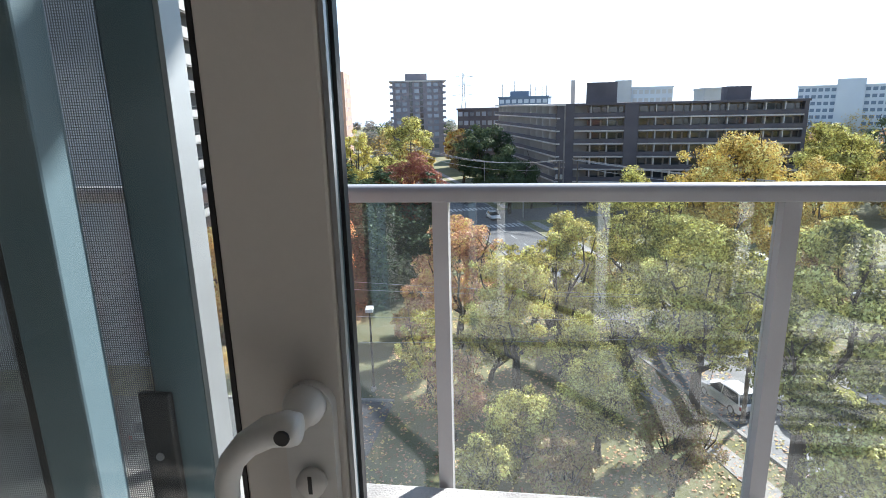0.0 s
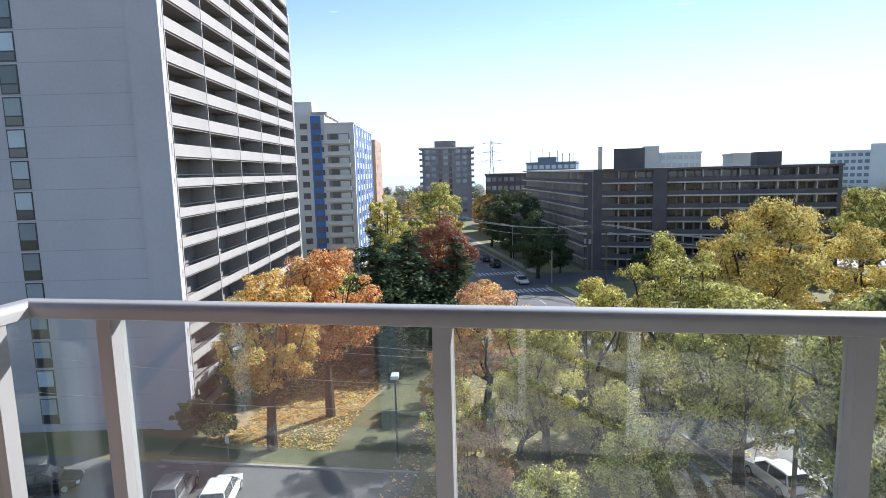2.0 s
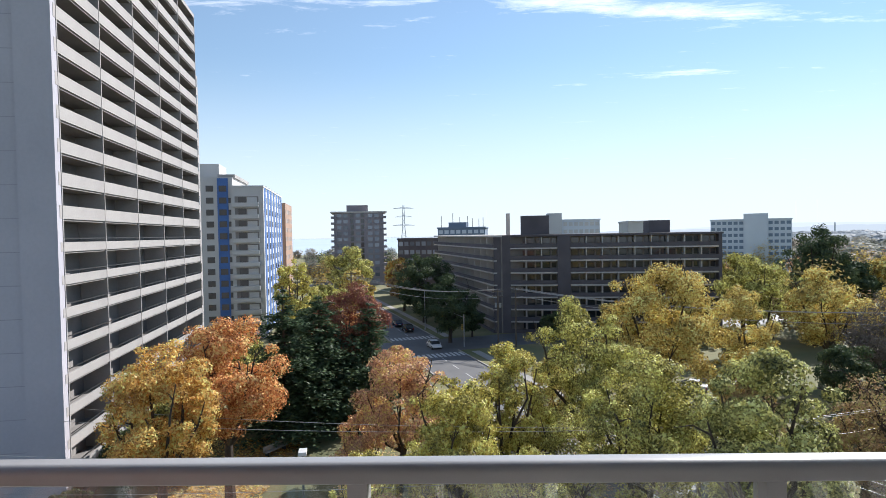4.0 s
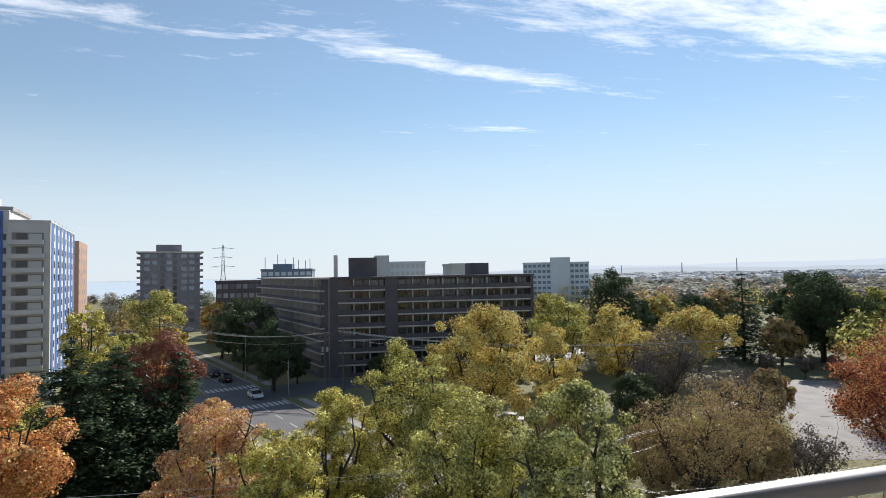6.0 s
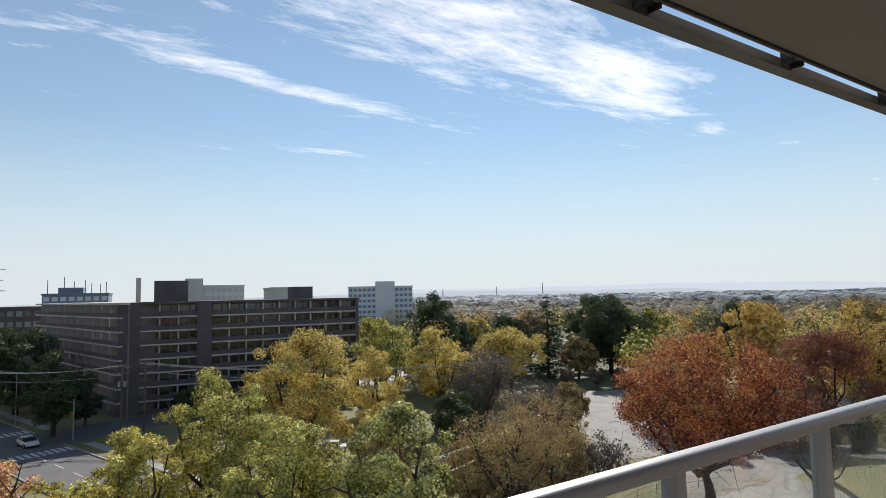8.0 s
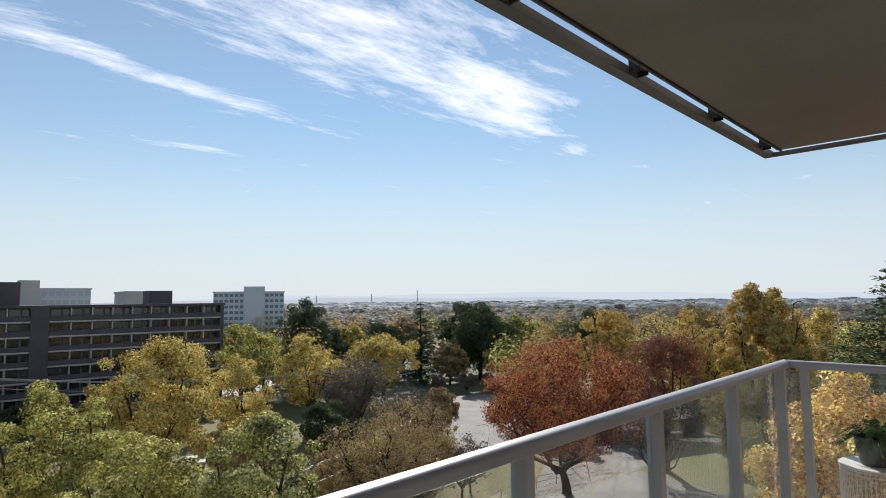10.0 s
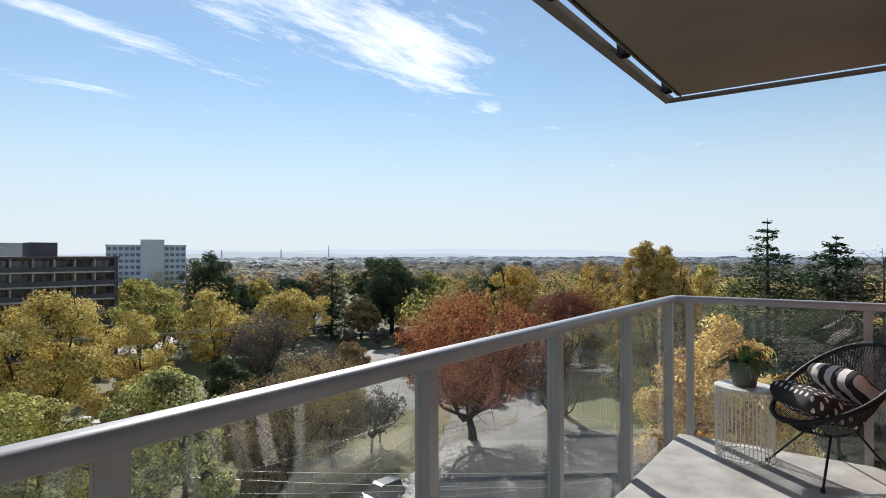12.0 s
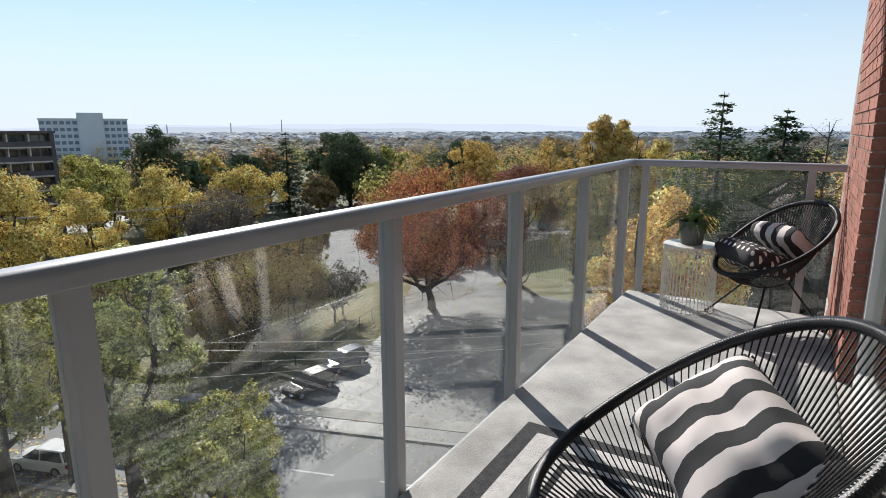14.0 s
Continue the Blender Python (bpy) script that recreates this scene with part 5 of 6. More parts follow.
def street_lamp(x, y, h, rz, label, arm=2.2, head="arm"):
    P = thing("street_lamp", on_ground(x, y, rz), label, "street lamp")
    part("pole", Shape().tube([(0, 0, 0), (0, 0, h)], [0.10, 0.06], 10), GALVANISED if head == "arm" else DARK_METAL, P)
    part("base", Shape().tube([(0, 0, 0), (0, 0, 0.35)], 0.2, 10), PAVING, P)
    if head == "arm":
        part("arm", Shape().tube([(0, 0, h - 0.3), (0, arm * 0.5, h + 0.35), (0, arm, h + 0.4)], 0.04, 6), GALVANISED, P)
        part("lamp_head", Shape().box(-0.14, 0.14, arm - 0.1, arm + 0.6, h + 0.33, h + 0.47), GALVANISED, P, bevel=0.03)
    else:
        part("lamp_head", Shape().box(-0.28, 0.28, -0.45, 0.45, h - 0.05, h + 0.22), WHITE_FRAME if head == "pale" else DARK_METAL, P, bevel=0.03)
    return P


utility_pole(10.2, 35.2, 9.5, "weathered wooden utility pole beside the street")
utility_pole(-26.0, 112.0, 14.5, "dark wooden utility pole by the far street", (0.5, 1.6))
utility_pole(2.6, 106.0, 11.0, "wooden utility pole with transformers at the corner", (0.4, 1.3), True)
utility_pole(6.0, 106.5, 11.5, "wooden utility pole at the corner", (0.4,))
utility_pole(-32.0, 150.0, 12.0, "wooden utility pole down the street")
utility_pole(-40.0, 185.0, 12.0, "wooden utility pole down the street")
utility_pole(38.5, 46.0, 8.5, "wooden utility pole beside the court", (0.3,))
street_lamp(-12.3, 127.5, 9.0, 70, "grey steel street lamp with a curved arm")
street_lamp(-34.5, 170.0, 9.0, -100, "grey steel street lamp down the street")
street_lamp(-15.9, 37.6, 6.6, 10, "dark lamp post with a pale box head by the lot", head="pale")
street_lamp(-39.0, 38.0, 7.2, 10, "dark lamp post before the tower wall", head="box")

sig = thing("traffic_signal", on_ground(-3.8, 107.5, 70), "grey traffic signal pole with a long arm", "traffic signal")
part("pole", Shape().tube([(0, 0, 0), (0, 0, 6.2)], 0.11, 10), GALVANISED, sig)
part("arm", Shape().tube([(0, 0, 5.6), (0, 2.2, 6.4), (0, 4.6, 6.4)], 0.06, 6), GALVANISED, sig)
for yy, zz in ((4.4, 5.6), (0.3, 3.2)):
    h = part("signal_head", Shape().box(-0.2, 0.2, yy - 0.18, yy + 0.18, zz, zz + 1.05), mat("signal_yellow", (0.45, 0.32, 0.05)), sig)
    for k in range(3):
        part("lens", Shape().tube([(-0.24, yy, zz + 0.18 + 0.34 * k), (-0.2, yy, zz + 0.18 + 0.34 * k)], 0.12, 10), DARK_METAL, h)

WIRE = mat("wire", (0.42, 0.42, 0.42), (0.36, 0.36, 0.36), rough=0.4, metal=0.4, bump=0)


def wire(a, b, sag, r=0.025, label="thin sagging overhead wire between poles"):
    a, b = Vector(a), Vector(b)
    pts = [a.lerp(b, k) - Vector((0, 0, sag * 4 * k * (1 - k))) for k in np.linspace(0, 1, 17)]
    w = part("overhead_wire", Shape().tube(pts, r, 4), WIRE)
    return tagged(w, label, "wire", "overhead wires")


for dx, z in ((-0.8, -8.9), (0, -8.9), (0.8, -8.9), (0.4, -10.3)):
    wire((2.6 + dx, 106, z), (-26 + dx, 112, z + 2.6), 1.6, 0.045)
    wire((6.0 + dx, 106.5, z), (52 + dx, 62, z + 1.0), 1.5, 0.045)
    wire((-26 + dx, 112, z + 2.2), (-32 + dx, 150, z), 0.9, 0.04)
    wire((-32 + dx, 150, z), (-40 + dx, 185, z), 0.8, 0.04)
for k, (dx, z) in enumerate(((-0.5, -11.0), (0.5, -11.0), (0.0, -12.4), (0.0, -13.6))):
    wire((10.2 + dx, 35.2, z), (38.5 + dx, 46.0 - 12 * (k == 3), z - 0.6), 0.5, 0.014)
    wire((10.2 + dx, 35.2, z), (36 + dx, 2.0 + 4 * k, z - 1.5), 0.5, 0.014)
    wire((10.2 + dx, 35.2, z), (-46 + dx, 46.0 - 4 * k, z - 0.6), 0.8, 0.016)

# power pylon
py = thing("power_pylon", on_ground(-41, 396, 10), "distant lattice steel power pylon", "pylon")
PYM = mat("pylon_steel", (0.30, 0.33, 0.36), (0.26, 0.29, 0.32), rough=0.6, bump=0)
H = 42.0
for sx in (-1, 1):
    for sy in (-1, 1):
        part("leg", Shape().tube([(sx * 3.4, sy * 3.4, 0), (sx * 0.9, sy * 0.9, H * 0.6), (sx * 0.4, sy * 0.4, H)], 0.16, 4), PYM, py)
for k in range(9):
    z0, z1 = H * k / 9, H * (k + 1) / 9
    w0, w1 = (3.4 - 2.5 * min(1, z / (H * 0.6)) if z < H * 0.6 else 0.9 - 0.5 * (z / H - 0.6) / 0.4 for z in (z0, z1))
    for s in (-1, 1):
        part("brace", Shape().tube([(s * w0, -w0, z0), (-s * w1, -w1, z1)], 0.09, 4), PYM, py)
for z, w in ((H * 0.66, 7.5), (H * 0.8, 6.0), (H * 0.94, 7.0)):
    part("arm", Shape().tube([(-w, 0, z), (0, 0, z + 0.9), (w, 0, z)], 0.14, 4), PYM, py)
    part("arm", Shape().tube([(-w, 0, z), (w, 0, z)], 0.12, 4), PYM, py)

# court fence, goal, bench, sign
fence = thing("fence", pose(0, 0, GROUND), "dark post and rail fence along the court", "fence")
fa, fb = Vector((66, 46.0, 0)), Vector((98.5, 82, 0))
n_f = 17
for i in range(n_f):
    p = fa.lerp(fb, i / (n_f - 1))
    part("post", Shape().tube([(p.x, p.y, 0), (p.x, p.y, 1.5)], 0.06, 6), DARK_METAL, fence)
for z in (0.35, 1.4):
    part("rail", Shape().tube([(fa.x, fa.y, z), (fb.x, fb.y, z)], 0.03, 5), DARK_METAL, fence)
fence2 = thing("fence", pose(0, 0, GROUND), "thin wire fence along the drive", "fence")
fpts = [(22, 36.5), (27, 36.2), (33, 36.4), (38, 37.2), (44, 38.6), (50, 38.4), (56, 37.0)]
for i in range(len(fpts) - 1):
    (x0, y0), (x1, y1) = fpts[i], fpts[i + 1]
    for k in (0, 0.5):
        part("post", Shape().tube([(x0 + (x1 - x0) * k, y0 + (y1 - y0) * k, 0), (x0 + (x1 - x0) * k, y0 + (y1 - y0) * k, 1.35)], 0.035, 6), DARK_METAL, fence2)
    for z in (0.7, 1.3):
        part("rail", Shape().tube([(x0, y0, z), (x1, y1, z)], 0.02, 4), DARK_METAL, fence2)
goal = thing("soccer_goal", on_ground(103, 114.8, 52), "white metal soccer goal on the field", "goal")
for sx in (-1.6, 1.6):
    part("post", Shape().tube([(sx, 0, 0), (sx, 0, 2.1)], 0.09, 8), WHITE_FRAME, goal)
    part("stay", Shape().tube([(sx, 0, 2.1), (sx, 1.2, 0)], 0.04, 6), WHITE_FRAME, goal)
part("crossbar", Shape().tube([(-1.6, 0, 2.1), (1.6, 0, 2.1)], 0.09, 8), WHITE_FRAME, goal)
bench = thing("bench", on_ground(-23.4, 55, 60), "pale wooden park bench on the lawn", "bench")
part("seat", Shape().box(-1.4, 1.4, -0.25, 0.25, 0.42, 0.5), PALE_PANEL, bench)
part("backrest", Shape().box(-1.4, 1.4, 0.2, 0.28, 0.55, 0.95), PALE_PANEL, bench)
for sx in (-1.1, 1.1):
    part("leg", Shape().box(sx - 0.06, sx + 0.06, -0.2, 0.25, 0, 0.42), DARK_METAL, bench)
sign = thing("sign_post", on_ground(-28.9, 36.3, -20), "small white sign on a post by the lot", "sign")
part("post", Shape().tube([(0, 0, 0), (0, 0, 1.9)], 0.03, 6), GALVANISED, sign)
part("sign_plate", Shape().box(-0.22, 0.22, -0.05, -0.03, 1.35, 1.9), WHITE_FRAME, sign)
hut = thing("low_building", on_ground(88, 38, -25), "low grey roofed building behind the red trees", "building")
part("wall", Shape().box(-13, 13, -6, 6, 0, 3.6), BROWN_BRICK, hut)
part("roof", Shape().add([(-13.6, -6.6, 3.6), (13.6, -6.6, 3.6), (13.6, 6.6, 3.6), (-13.6, 6.6, 3.6), (-13.6, 0, 6.0), (13.6, 0, 6.0)],
                         [(0, 1, 5, 4), (2, 3, 4, 5), (0, 4, 3), (1, 2, 5), (3, 2, 1, 0)]), GRAVEL_ROOF, hut)
for xx in (-9, -4, 1, 6, 10):
    part("window", Shape().box(xx, xx + 1.8, -6.06, -5.98, 1.2, 2.5), WINDOW, hut)
# the stacks reuse the hazed cladding colour to look faint
for k, (x, y, h) in enumerate(((1500, 1900, 44), (1290, 1990, 38), (1760, 1900, 60))):
    st_ = thing("smokestack", on_ground(x, y), "distant grey industrial chimney stack", "chimney")
    part("shaft", Shape().tube([(0, 0, 0), (0, 0, h)], [2.6, 1.8], 10), HAZE_PALE_BLUE, st_)

# fallen leaves on the lawns
sheet("lawn", [(-34.2, 36.4), (-14, 36.5), (-13.5, 64), (-36, 64)], 0.010, LAWN, "shaded green lawn beside the parking lot", "lawn")
sheet("leaf_lawn", [(-32.5, 38.2), (-29.0, 37.9), (-25.5, 42.0), (-21.8, 46.5), (-20.8, 52), (-22, 58), (-26, 61), (-27.5, 53), (-30.0, 47), (-33.5, 44)], 0.016, LEAF_LITTER, "lawn thick with fallen golden leaves", "lawn")


def litter(seed, n, x0, x1, y0, y1, kind, size, label, z=0.05):
    rng = np.random.default_rng(seed)
    c = np.stack([rng.uniform(x0, x1, n), rng.uniform(y0, y1, n), GROUND + z + rng.uniform(0, 0.04, n)], 1)
    w = part("fallen_leaves", leaf_mesh("fallen_leaves", c, size, rng, LEAF[kind], 0.85), None)
    tagged(w, label, "leaves", "", "stuff")


litter(71, 7000, -31, -21.5, 38.5, 59, "gold", 0.12, "fallen golden leaves on the lawn")
litter(72, 9000, -16, 12, 24, 60, "pink", 0.12, "fallen russet leaves under the trees")
litter(73, 9000, 20, 62, 34, 60, "brown", 0.12, "fallen brown leaves beside the drive")
litter(74, 2500, 22, 60, 16, 34, "gold", 0.08, "fallen leaves on the driveway")

# ---- balcony things ----
CUSHION_DARK, CUSHION_LIGHT = (0.028, 0.028, 0.030), (0.66, 0.60, 0.57)


def cloth(name, kind):
    """Woven cloth with stripes or dots in the pillow's own plane."""
    m = bpy.data.materials.new(name)
    m.use_nodes = True
    n, l = m.node_tree.nodes, m.node_tree.links
    b = n["Principled BSDF"]
    b.inputs["Roughness"].default_value = 0.9
    co, sp, mx = n.new("ShaderNodeTexCoord"), n.new("ShaderNodeSeparateXYZ"), n.new("ShaderNodeMix")
    mx.data_type = "RGBA"
    l.new(co.outputs["Object"], sp.inputs[0])

    def calc(op, a, c=None, d=None):
        q = n.new("ShaderNodeMath")
        q.operation = op
        for i, v in enumerate((a, c, d)):
            if v is not None:
                if isinstance(v, (int, float)):
                    q.inputs[i].default_value = v
                else:
                    l.new(v, q.inputs[i])
        return q.outputs[0]
    if kind == "stripes":
        f = calc("GREATER_THAN", calc("FRACT", calc("MULTIPLY_ADD", sp.outputs[1], 1 / 0.105, 10.3)), 0.54)
    else:
        lie = calc("MULTIPLY_ADD", sp.outputs[2], -0.45, sp.outputs[1])
        row = calc("FLOOR", calc("MULTIPLY_ADD", lie, 1 / 0.046, 20.0))
        u = calc("SUBTRACT", calc("FRACT", calc("ADD", calc("MULTIPLY_ADD", sp.outputs[0], 1 / 0.052, 20.0), calc("MULTIPLY", row, 0.5))), 0.5)
        v = calc("SUBTRACT", calc("FRACT", calc("MULTIPLY_ADD", lie, 1 / 0.046, 20.0)), 0.5)
        f = calc("GREATER_THAN", calc("ADD", calc("MULTIPLY", calc("MULTIPLY", u, u), 1.5), calc("MULTIPLY", v, v)), 0.07)
    l.new(f, mx.inputs["Factor"])
    mx.inputs["A"].default_value, mx.inputs["B"].default_value = (*CUSHION_LIGHT, 1), (*CUSHION_DARK, 1)
    l.new(mx.outputs["Result"], b.inputs["Base Color"])
    no, bu = n.new("ShaderNodeTexNoise"), n.new("ShaderNodeBump")
    no.inputs["Scale"].default_value = 400
    l.new(co.outputs["Object"], no.inputs["Vector"])
    bu.inputs["Strength"].default_value, bu.inputs["Distance"].default_value = 0.3, 0.003
    l.new(no.outputs["Fac"], bu.inputs["Height"]), l.new(bu.outputs[0], b.inputs["Normal"])
    return m


STRIPED, DOTTED = cloth("striped_cloth", "stripes"), cloth("dotted_cloth", "dots")


def pillow(name, m, a, b, thick, material, label, seed, blunt=0.16):
    """A stuffed square cushion with pinched corners and creases."""
    n, s = 22, Shape()
    vs = []
    for side in (1, -1):
        for i in range(n + 1):
            for j in range(n + 1):
                u, v = -1 + 2 * i / n, -1 + 2 * j / n
                h = thick * ((1 - u ** 4) * (1 - v ** 4)) ** 0.5
                w = noise.noise(Vector((u * 2.2, v * 2.2, seed + side))) * 0.16 + noise.noise(Vector((u * 6, v * 4, seed))) * 0.06
                k = 1 - blunt * (u * v) ** 4
                x, y = a * u * k * (1 - 0.10 * (1 - v * v)), b * v * k * (1 - 0.10 * (1 - u * u))
                vs.append((x, y, side * h * (1 + w)))
    N = (n + 1) ** 2
    fs = []
    for i in range(n):
        for j in range(n):
            p = i * (n + 1) + j
            fs.append((p, p + n + 1, p + n + 2, p + 1))
            fs.append((N + p, N + p + 1, N + p + n + 2, N + p + n + 1))
    s.add(vs, fs)
    ob = part(name, s, material, None, "", True)
    wd = ob.modifiers.new("weld", "WELD")
    wd.merge_threshold = 0.0005
    ob.matrix_basis = m
    return tagged(ob, label, "cushion", "chair cushions")


def wire_chair(m, zf, zb, label, lf=0.34, lb=0.36, hw=0.37):
    """Round woven cord chair: an egg shaped tilted rim, cords down to a small hub, four thin legs."""
    C = thing("cord_chair", m, label, "chair", "balcony chairs")

    def rim(t, k=1.0):
        sn, cs = math.sin(t), math.cos(t)
        return Vector((hw * (1 - 0.12 * sn) * cs * k, (lf - lb) / 2 + (lf + lb) / 2 * sn * k, (zf + zb) / 2 + (zf - zb) / 2 * sn * k - 0.035 * cs * cs))
    part("rim", Shape().tube([rim(2 * math.pi * i / 64) for i in range(64)], 0.0165, 8, True), BLACK, C, "black cord wound rim", smooth=True)
    hub = Vector((0, -0.02, (zf + zb) / 2 - 0.30))
    hubp = [hub + Vector((0.11 * math.cos(2 * math.pi * i / 24), 0.11 * math.sin(2 * math.pi * i / 24), -0.03 * math.sin(2 * math.pi * i / 24))) for i in range(24)]
    part("hub_ring", Shape().tube(hubp, 0.009, 6, True), BLACK, C, smooth=True)
    nc = 112
    for i in range(nc):
        t = 2 * math.pi * i / nc
        h = hub + Vector((0.11 * math.cos(t), 0.11 * math.sin(t), -0.03 * math.sin(t)))
        a = rim(t)
        mid = a.lerp(h, 0.5) - Vector((0, 0, 0.025))
        part("cord", Shape().tube([a, mid, h], 0.0027, 4, caps=False), BLACK, C)
    # wound knots round the rim
    s = Shape()
    for i in range(320):
        t = 2 * math.pi * i / 320
        a, b = rim(t - 0.0035), rim(t + 0.0035)
        s.tube([a, b], 0.0182, 6, caps=False)
    part("rim_winding", s, BLACK, C)
    for q in (45, 135, 225, 315):
        c, d = math.cos(radians(q)), math.sin(radians(q))
        lg = part("leg", Shape().tube([rim(radians(q), 0.72) - Vector((0, 0, 0.14)), hub + Vector((0.12 * c, 0.12 * d, 0.0)), (0.36 * c, 0.36 * d, 0.012)], 0.0075, 8), BLACK, C)
        part("rubber_foot", Shape().tube([(0.357 * c, 0.357 * d, 0.0), (0.36 * c, 0.36 * d, 0.025)], 0.013, 8), TYRE, lg)
    return C


m_far = pose(-0.42, -1.05, 0, 0, 0, 40)
m_near = pose(-3.46, -1.01, 0.010, 0, 0, 20)
wire_chair(m_far, 0.36, 0.82, "black woven cord chair with cushions beside the wire table", 0.33, 0.34, 0.345)
wire_chair(m_near, 0.39, 0.865, "black woven cord chair with a striped cushion on the rug", 0.35, 0.385, 0.385)
pillow("cushion", m_far @ pose(0.01, -0.10, 0.57, 40, 0, 4) @ pose(0, 0, 0, 0, 0, 90), 0.15, 0.215, 0.075, STRIPED, "black and off-white striped cushion leaning in the chair", 3)
pillow("cushion", m_far @ pose(0.01, 0.10, 0.45, 22, 0, -4), 0.255, 0.205, 0.09, DOTTED, "black cushion with white polka dots on the chair", 5)
def facing(at, x_axis, normal):
    n = Vector(normal).normalized()
    x = Vector(x_axis)
    x = (x - n * x.dot(n)).normalized()
    m = Matrix((x, n.cross(x), n)).transposed().to_4x4()
    m.translation = at
    return m


pillow("cushion", facing((-3.29, -1.12, 0.49), (0.36, -0.72, 0.62), (-0.50, 0.36, 0.79)), 0.205, 0.27, 0.155, STRIPED, "black and off-white striped cushion leaning in the chair", 8, 0.0)

# wire table with a fern
WHITE_METAL = mat("white_wire", (0.70, 0.68, 0.62), (0.62, 0.60, 0.54), rough=0.35, scale=5, bump=0.02)
tb = thing("side_table", pose(-0.36, -0.55, 0), "round white wire side table with a solid top", "table")
R_, H_ = 0.185, 0.475
part("tabletop", Shape().lathe([(0, 0), (R_ + 0.004, 0), (R_ + 0.006, 0.006), (R_ + 0.004, 0.012), (0, 0.012)], 40, (0, 0, H_)), WHITE_METAL, tb)
for z in (0.006, 0.03, H_ - 0.03, H_ - 0.008):
    part("ring", Shape().tube([(R_ * math.cos(2 * math.pi * i / 40), R_ * math.sin(2 * math.pi * i / 40), z) for i in range(40)], 0.003, 6, True), WHITE_METAL, tb)
bar = Shape().tube([(0, 0, 0.006), (0, 0, H_)], 0.0024, 5).mesh("wire_bar", WHITE_METAL)
for i in range(44):
    q = 2 * math.pi * i / 44
    part("wire_bar", bar, None, tb, at=pose(R_ * math.cos(q), R_ * math.sin(q), 0))
POT = mat("grey_green_pot", (0.13, 0.145, 0.13), (0.085, 0.098, 0.088), rough=0.7, scale=12, stretch=(1, 1, 0.2), bump=0.3, fine=60)
pl = thing("potted_fern", pose(-0.36, -0.55, H_ + 0.012), "green fern in a dark ribbed pot on the table", "plant")
part("pot", Shape().lathe([(0, 0), (0.070, 0), (0.076, 0.01), (0.096, 0.15), (0.101, 0.17), (0.092, 0.17), (0.086, 0.13), (0.0, 0.12)], 32), POT, pl, "dark grey green ribbed pot", smooth=True)
part("soil", Shape().lathe([(0, 0.125), (0.075, 0.122)], 20), BARK, pl)
rng = np.random.default_rng(9)
fern = leaf_mat("fern_leaves", [(0.05, 0.10, 0.036), (0.07, 0.135, 0.045), (0.10, 0.17, 0.05), (0.04, 0.08, 0.03)], 0.22)
for k in range(42):
    q, L, lift = rng.uniform(0, 6.28), rng.uniform(0.14, 0.25), rng.uniform(0.04, 0.15)
    pts = [Vector((math.cos(q) * L * t, math.sin(q) * L * t, 0.125 + lift * math.sin(min(1.0, t * 1.25) * 2.3) * 1.05 - 0.07 * t * t)) for t in np.linspace(0, 1, 9)]
    s = Shape()
    sd = Vector((-math.sin(q), math.cos(q), 0))
    for i in range(1, 9):
        a, d = pts[i], (pts[i] - pts[i - 1]).normalized()
        for sg in (-1, 1):
            for hh in (0.0, 0.5):
                p = a.lerp(pts[i - 1], hh)
                w = 0.036 * (1 - 0.75 * i / 9)
                s.add([p, p + sd * sg * w * 0.5 + d * 0.010, p + sd * sg * w + d * 0.012 - Vector((0, 0, 0.006)), p + sd * sg * w * 0.5 - d * 0.003], [(0, 1, 2, 3)])
    s.tube(pts, 0.0012, 3, caps=False)
    part("frond", s, fern, pl)

# rug: black weave with off-white bands
RUG_B = mat("black_rug_weave", (0.022, 0.022, 0.024), (0.05, 0.05, 0.052), rough=0.95, scale=30, bump=0.6, fine=180)
RUG_W = mat("white_rug_weave", (0.60, 0.58, 0.55), (0.48, 0.46, 0.44), rough=0.95, scale=30, bump=0.6, fine=180)
rug = thing("rug", pose(0, 0, 0), "black and off-white woven outdoor rug on the concrete", "rug")
rx0, rx1, ry0, ry1 = -4.55, -2.56, -1.34, -0.24
part("rug_base", Shape().box(rx0, rx1, ry0, ry1, 0.0005, 0.006), RUG_B, rug)
for a, w in ((0.075, 0.085), (0.215, 0.028), (0.275, 0.085), (0.415, 0.028), (0.47, 0.03)):
    x0, x1, y0, y1 = rx0 + a, rx1 - a, ry0 + a, ry1 - a
    s = Shape()
    for q in ((x0, x1, y0, y0 + w), (x0, x1, y1 - w, y1), (x0, x0 + w, y0 + w, y1 - w), (x1 - w, x1, y0 + w, y1 - w)):
        s.box(q[0], q[1], q[2], q[3], 0.004, 0.0085)
    part("white_band", s, RUG_W, rug)

# ---- sliding door and insect screen at the doorway ----
DOOR_WHITE = mat("door_vinyl", (0.60, 0.57, 0.53), (0.56, 0.535, 0.50), rough=0.45, scale=2, bump=0.02, fine=200)
BLUE_GREY = mat("blue_grey_frame", (0.13, 0.185, 0.21), (0.10, 0.15, 0.175), rough=0.4, scale=1.5, bump=0.02, fine=200)
GASKET = mat("black_gasket", (0.015, 0.015, 0.016), (0.022, 0.022, 0.023), rough=0.6)
door = thing("door_1", pose(0, 0, 0), "white glazed sliding balcony door standing open", "door", "", "structure")
DX, DY = -5.153, -1.6045   # leading edge and room face of the door
part("stile", Shape().box(DX - 0.046, DX, DY, DY + 0.0165, 0.02, 2.12), DOOR_WHITE, door, bevel=0.0015)
part("edge_strip", Shape().box(DX + 0.0004, DX + 0.0024, DY + 0.0005, DY + 0.0035, 0.02, 2.12), GALVANISED, door, "bright metal edge strip")
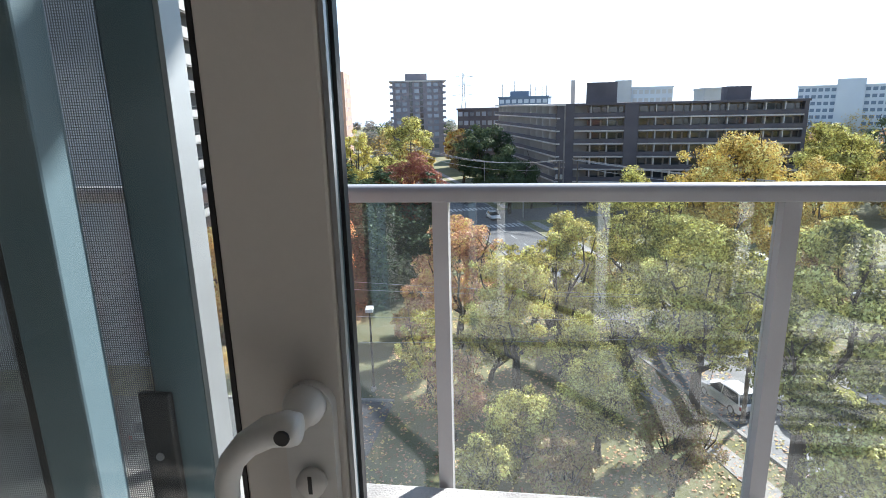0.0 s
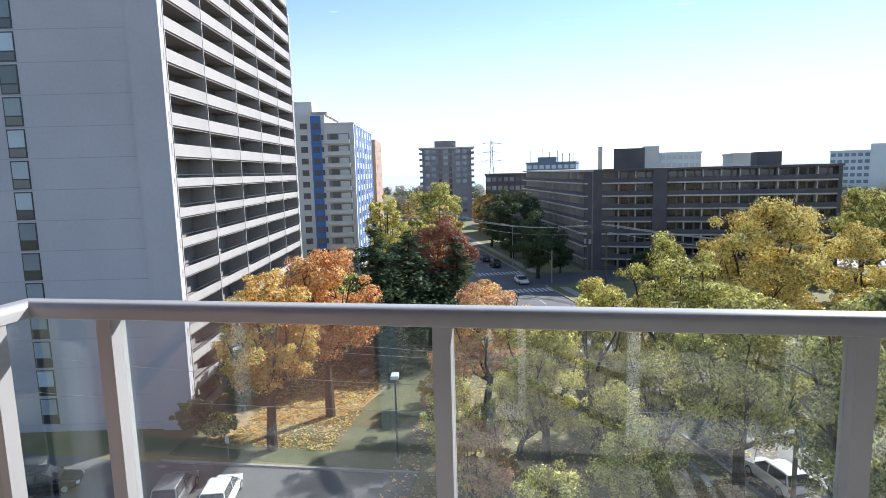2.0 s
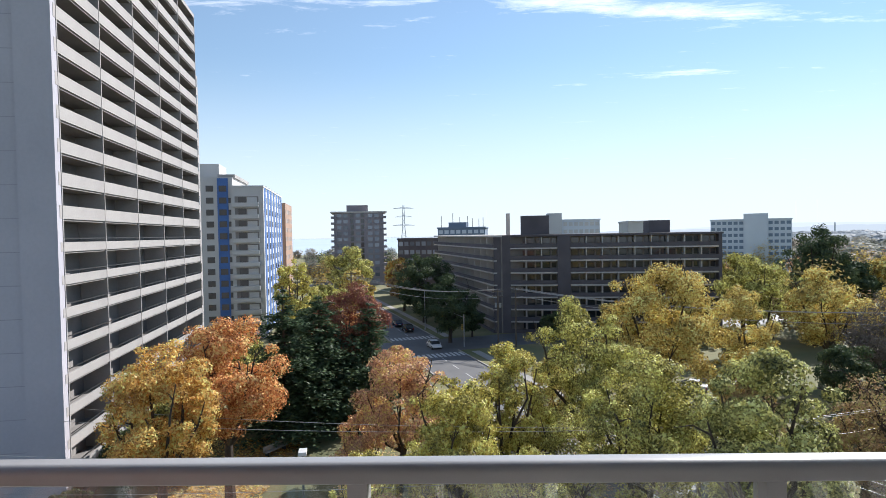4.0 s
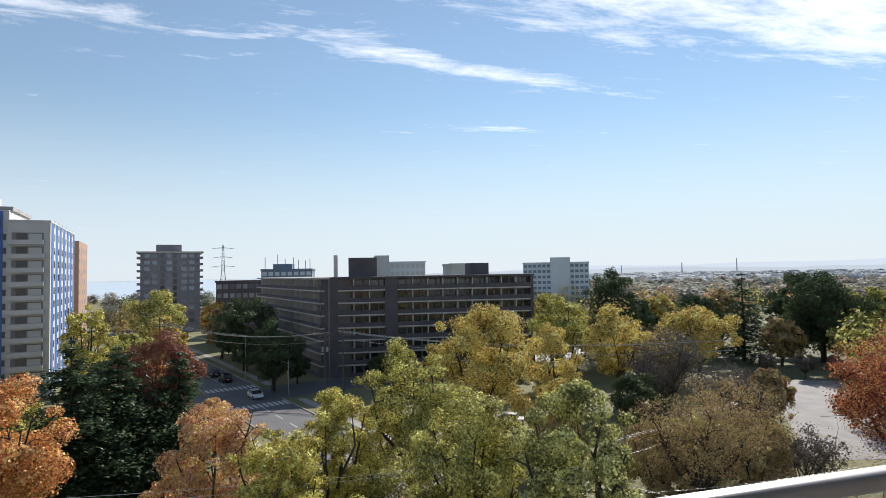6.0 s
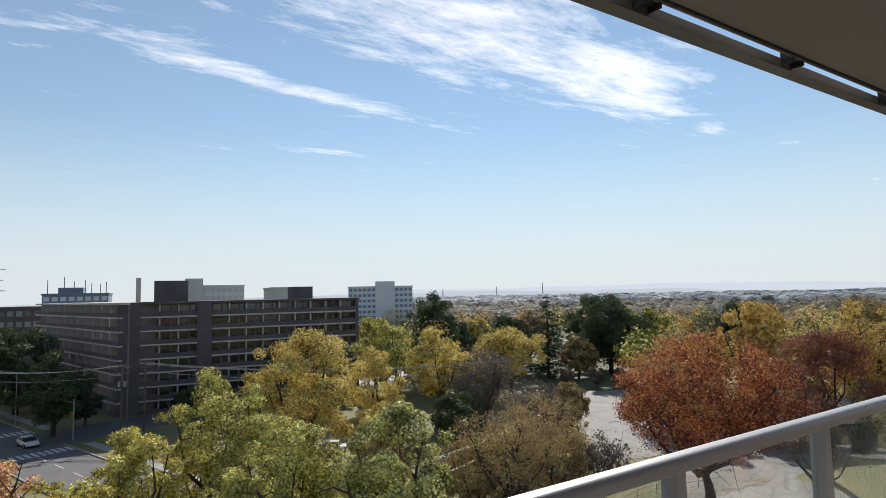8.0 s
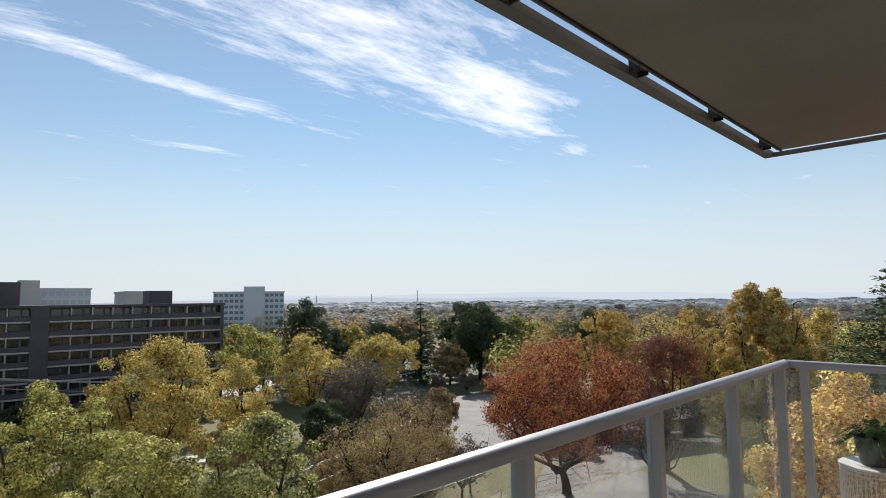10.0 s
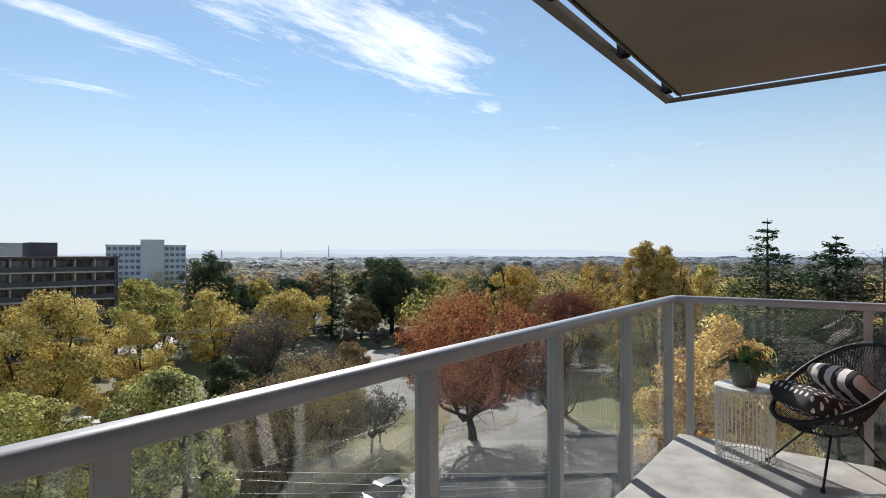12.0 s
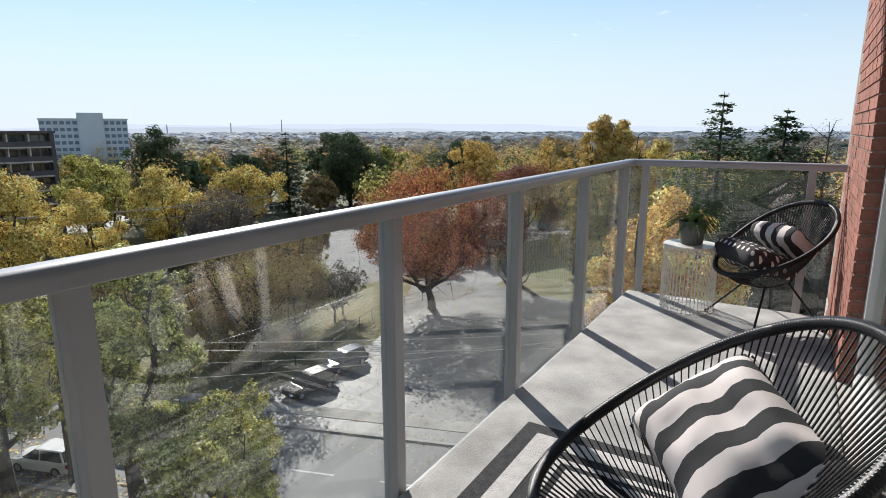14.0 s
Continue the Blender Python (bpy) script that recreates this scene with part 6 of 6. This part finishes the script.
part("edge_channel", Shape().box(DX + 0.0004, DX + 0.0014, DY + 0.0036, DY + 0.009, 0.02, 2.12), BLUE_GREY, door)
part("gasket", Shape().box(DX + 0.0004, DX + 0.0030, DY + 0.0091, DY + 0.0145, 0.02, 2.12), GASKET, door, "black brush gasket")
part("edge_strip", Shape().box(DX + 0.0004, DX + 0.0020, DY + 0.0146, DY + 0.0163, 0.02, 2.12), GALVANISED, door)
part("gasket", Shape().box(DX - 0.0485, DX - 0.0464, DY + 0.001, DY + 0.015, 0.12, 2.02), GASKET, door)
part("stile", Shape().box(-5.90, -5.83, DY, DY + 0.0165, 0.02, 2.12), DOOR_WHITE, door, bevel=0.002)
part("bottom_rail", Shape().box(-5.83, DX - 0.0464, DY, DY + 0.0165, 0.02, 0.12), DOOR_WHITE, door)
part("top_rail", Shape().box(-5.83, DX - 0.0464, DY, DY + 0.0165, 2.02, 2.12), DOOR_WHITE, door)
g = part("pane", Shape().box(-5.83, DX - 0.0485, DY + 0.006, DY + 0.010, 0.12, 2.02), CLEAR_GLASS, door)
g.visible_shadow = False
hx, hy, hz = -5.1665, DY, 1.200
plate = [(hx + 0.0105 * math.cos(q), hz - 0.003 + 0.0105 * math.sin(q)) for q in np.linspace(0, math.pi, 13)]
plate += [(hx - 0.0105 + 0.001, hz - 0.12), (hx + 0.0105 - 0.001, hz - 0.12)]
np_ = len(plate)
part("escutcheon", Shape().add([(x, hy - 0.0002, z) for x, z in plate] + [(x + (hx - x) * 0.12, hy - 0.006, z) for x, z in plate],
                               [tuple(range(np_, 2 * np_))] + [(i, np_ + i, np_ + (i + 1) % np_, (i + 1) % np_) for i in range(np_)]), WHITE_FRAME, door, "white handle plate", bevel=0.0012)
part("handle_neck", Shape().tube([(hx, hy - 0.006, hz), (hx, hy - 0.010, hz), (hx, hy - 0.012, hz), (hx, hy - 0.018, hz)], [0.0085, 0.0082, 0.0062, 0.0060], 20), WHITE_FRAME, door, smooth=True)
lever = [(hx + 0.004, hy - 0.0245, hz + 0.0002), (hx, hy - 0.0245, hz), (hx - 0.008, hy - 0.0250, hz - 0.0015), (hx - 0.016, hy - 0.0265, hz - 0.006),
         (hx - 0.022, hy - 0.0275, hz - 0.013), (hx - 0.025, hy - 0.0275, hz - 0.022), (hx - 0.0265, hy - 0.027, hz - 0.040), (hx - 0.0265, hy - 0.026, hz - 0.062)]
part("handle", Shape().tube(lever, [0.0058, 0.0068, 0.0060, 0.0052, 0.0048, 0.0046, 0.0045, 0.0040], 16), WHITE_FRAME, door, "white curved lever handle", smooth=True)
part("socket", Shape().tube([(hx, hy - 0.0316, hz), (hx, hy - 0.030, hz)], 0.0029, 14), GASKET, door)
part("lock_barrel", Shape().tube([(hx, hy - 0.0095, hz - 0.035), (hx, hy - 0.005, hz - 0.035)], 0.0062, 18), WHITE_FRAME, door, smooth=True)
part("keyhole", Shape().box(hx - 0.0008, hx + 0.0008, hy - 0.0099, hy - 0.0094, hz - 0.039, hz - 0.031), GASKET, door)
sash = thing("door_2", pose(0, 0, 0), "fixed glazed balcony sash with a pale blue grey stile", "door", "", "structure")
part("stile", Shape().box(-5.390, -5.354, -1.512, -1.486, 0.02, 2.12), BLUE_GREY, sash, bevel=0.002)
part("gasket", Shape().box(-5.399, -5.3905, -1.508, -1.490, 0.02, 2.12), GASKET, sash)
g = part("pane", Shape().box(-5.90, -5.3995, -1.501, -1.497, 0.03, 2.11), CLEAR_GLASS, sash)
g.visible_shadow = False
screen = thing("screen_door", pose(0, 0, 0), "insect screen door with a blue grey frame", "screen door", "", "structure")
part("stile", Shape().box(-5.358, -5.317, -1.440, -1.415, 0.02, 2.12), BLUE_GREY, screen, bevel=0.002)
part("edge_strip", Shape().box(-5.3165, -5.3125, -1.440, -1.416, 0.02, 2.12), GALVANISED, screen, "bright metal edge strip")
part("latch", Shape().box(-5.368, -5.342, -1.447, -1.4405, 0.93, 1.108), GASKET, screen, "black latch plate", bevel=0.002)
part("screw", Shape().tube([(-5.356, -1.4485, 1.055), (-5.356, -1.4465, 1.055)], 0.0032, 10), GALVANISED, screen)
part("stile", Shape().box(-5.90, -5.85, -1.440, -1.415, 0.02, 2.12), BLUE_GREY, screen)
mesh_s = Shape()
for i in range(262):
    x = -5.85 + i * 0.00188
    mesh_s.box(x, x + 0.0005, -1.4305, -1.4299, 0.06, 2.1)
for i in range(480):
    z = 0.75 + i * 0.00188
    mesh_s.box(-5.85, -5.359, -1.4307, -1.4301, z, z + 0.0005)
part("mesh", mesh_s, DARK_METAL, screen)
jamb = structure("trim", Shape().box(-5.95, -5.905, -1.62, -1.40, 0.0, 2.2), BLUE_GREY, "grey blue frame of the balcony doorway", "door frame")

# ---- bricks of the pier ----
pitch, length, gap = 0.0685, 0.228, 0.010
brick_f = Shape().box(0, length - gap, -0.09, 0.0, 0, pitch - gap).mesh("brick", BRICK)
brick_h = Shape().box(0, (length - gap) / 2, -0.09, 0.0, 0, pitch - gap).mesh("brick", BRICK)
rng = np.random.default_rng(4)
for r in range(39):
    z = -0.1 + r * pitch
    x = REVEAL
    if r % 2:
        part("brick", brick_h, None, wall_e, at=pose(x, WALL_Y + rng.uniform(-0.0015, 0.0015), z))
        x += length / 2
    while x < 0.1:
        part("brick", brick_f, None, wall_e, at=pose(x, WALL_Y + rng.uniform(-0.0015, 0.0015), z))
        x += length
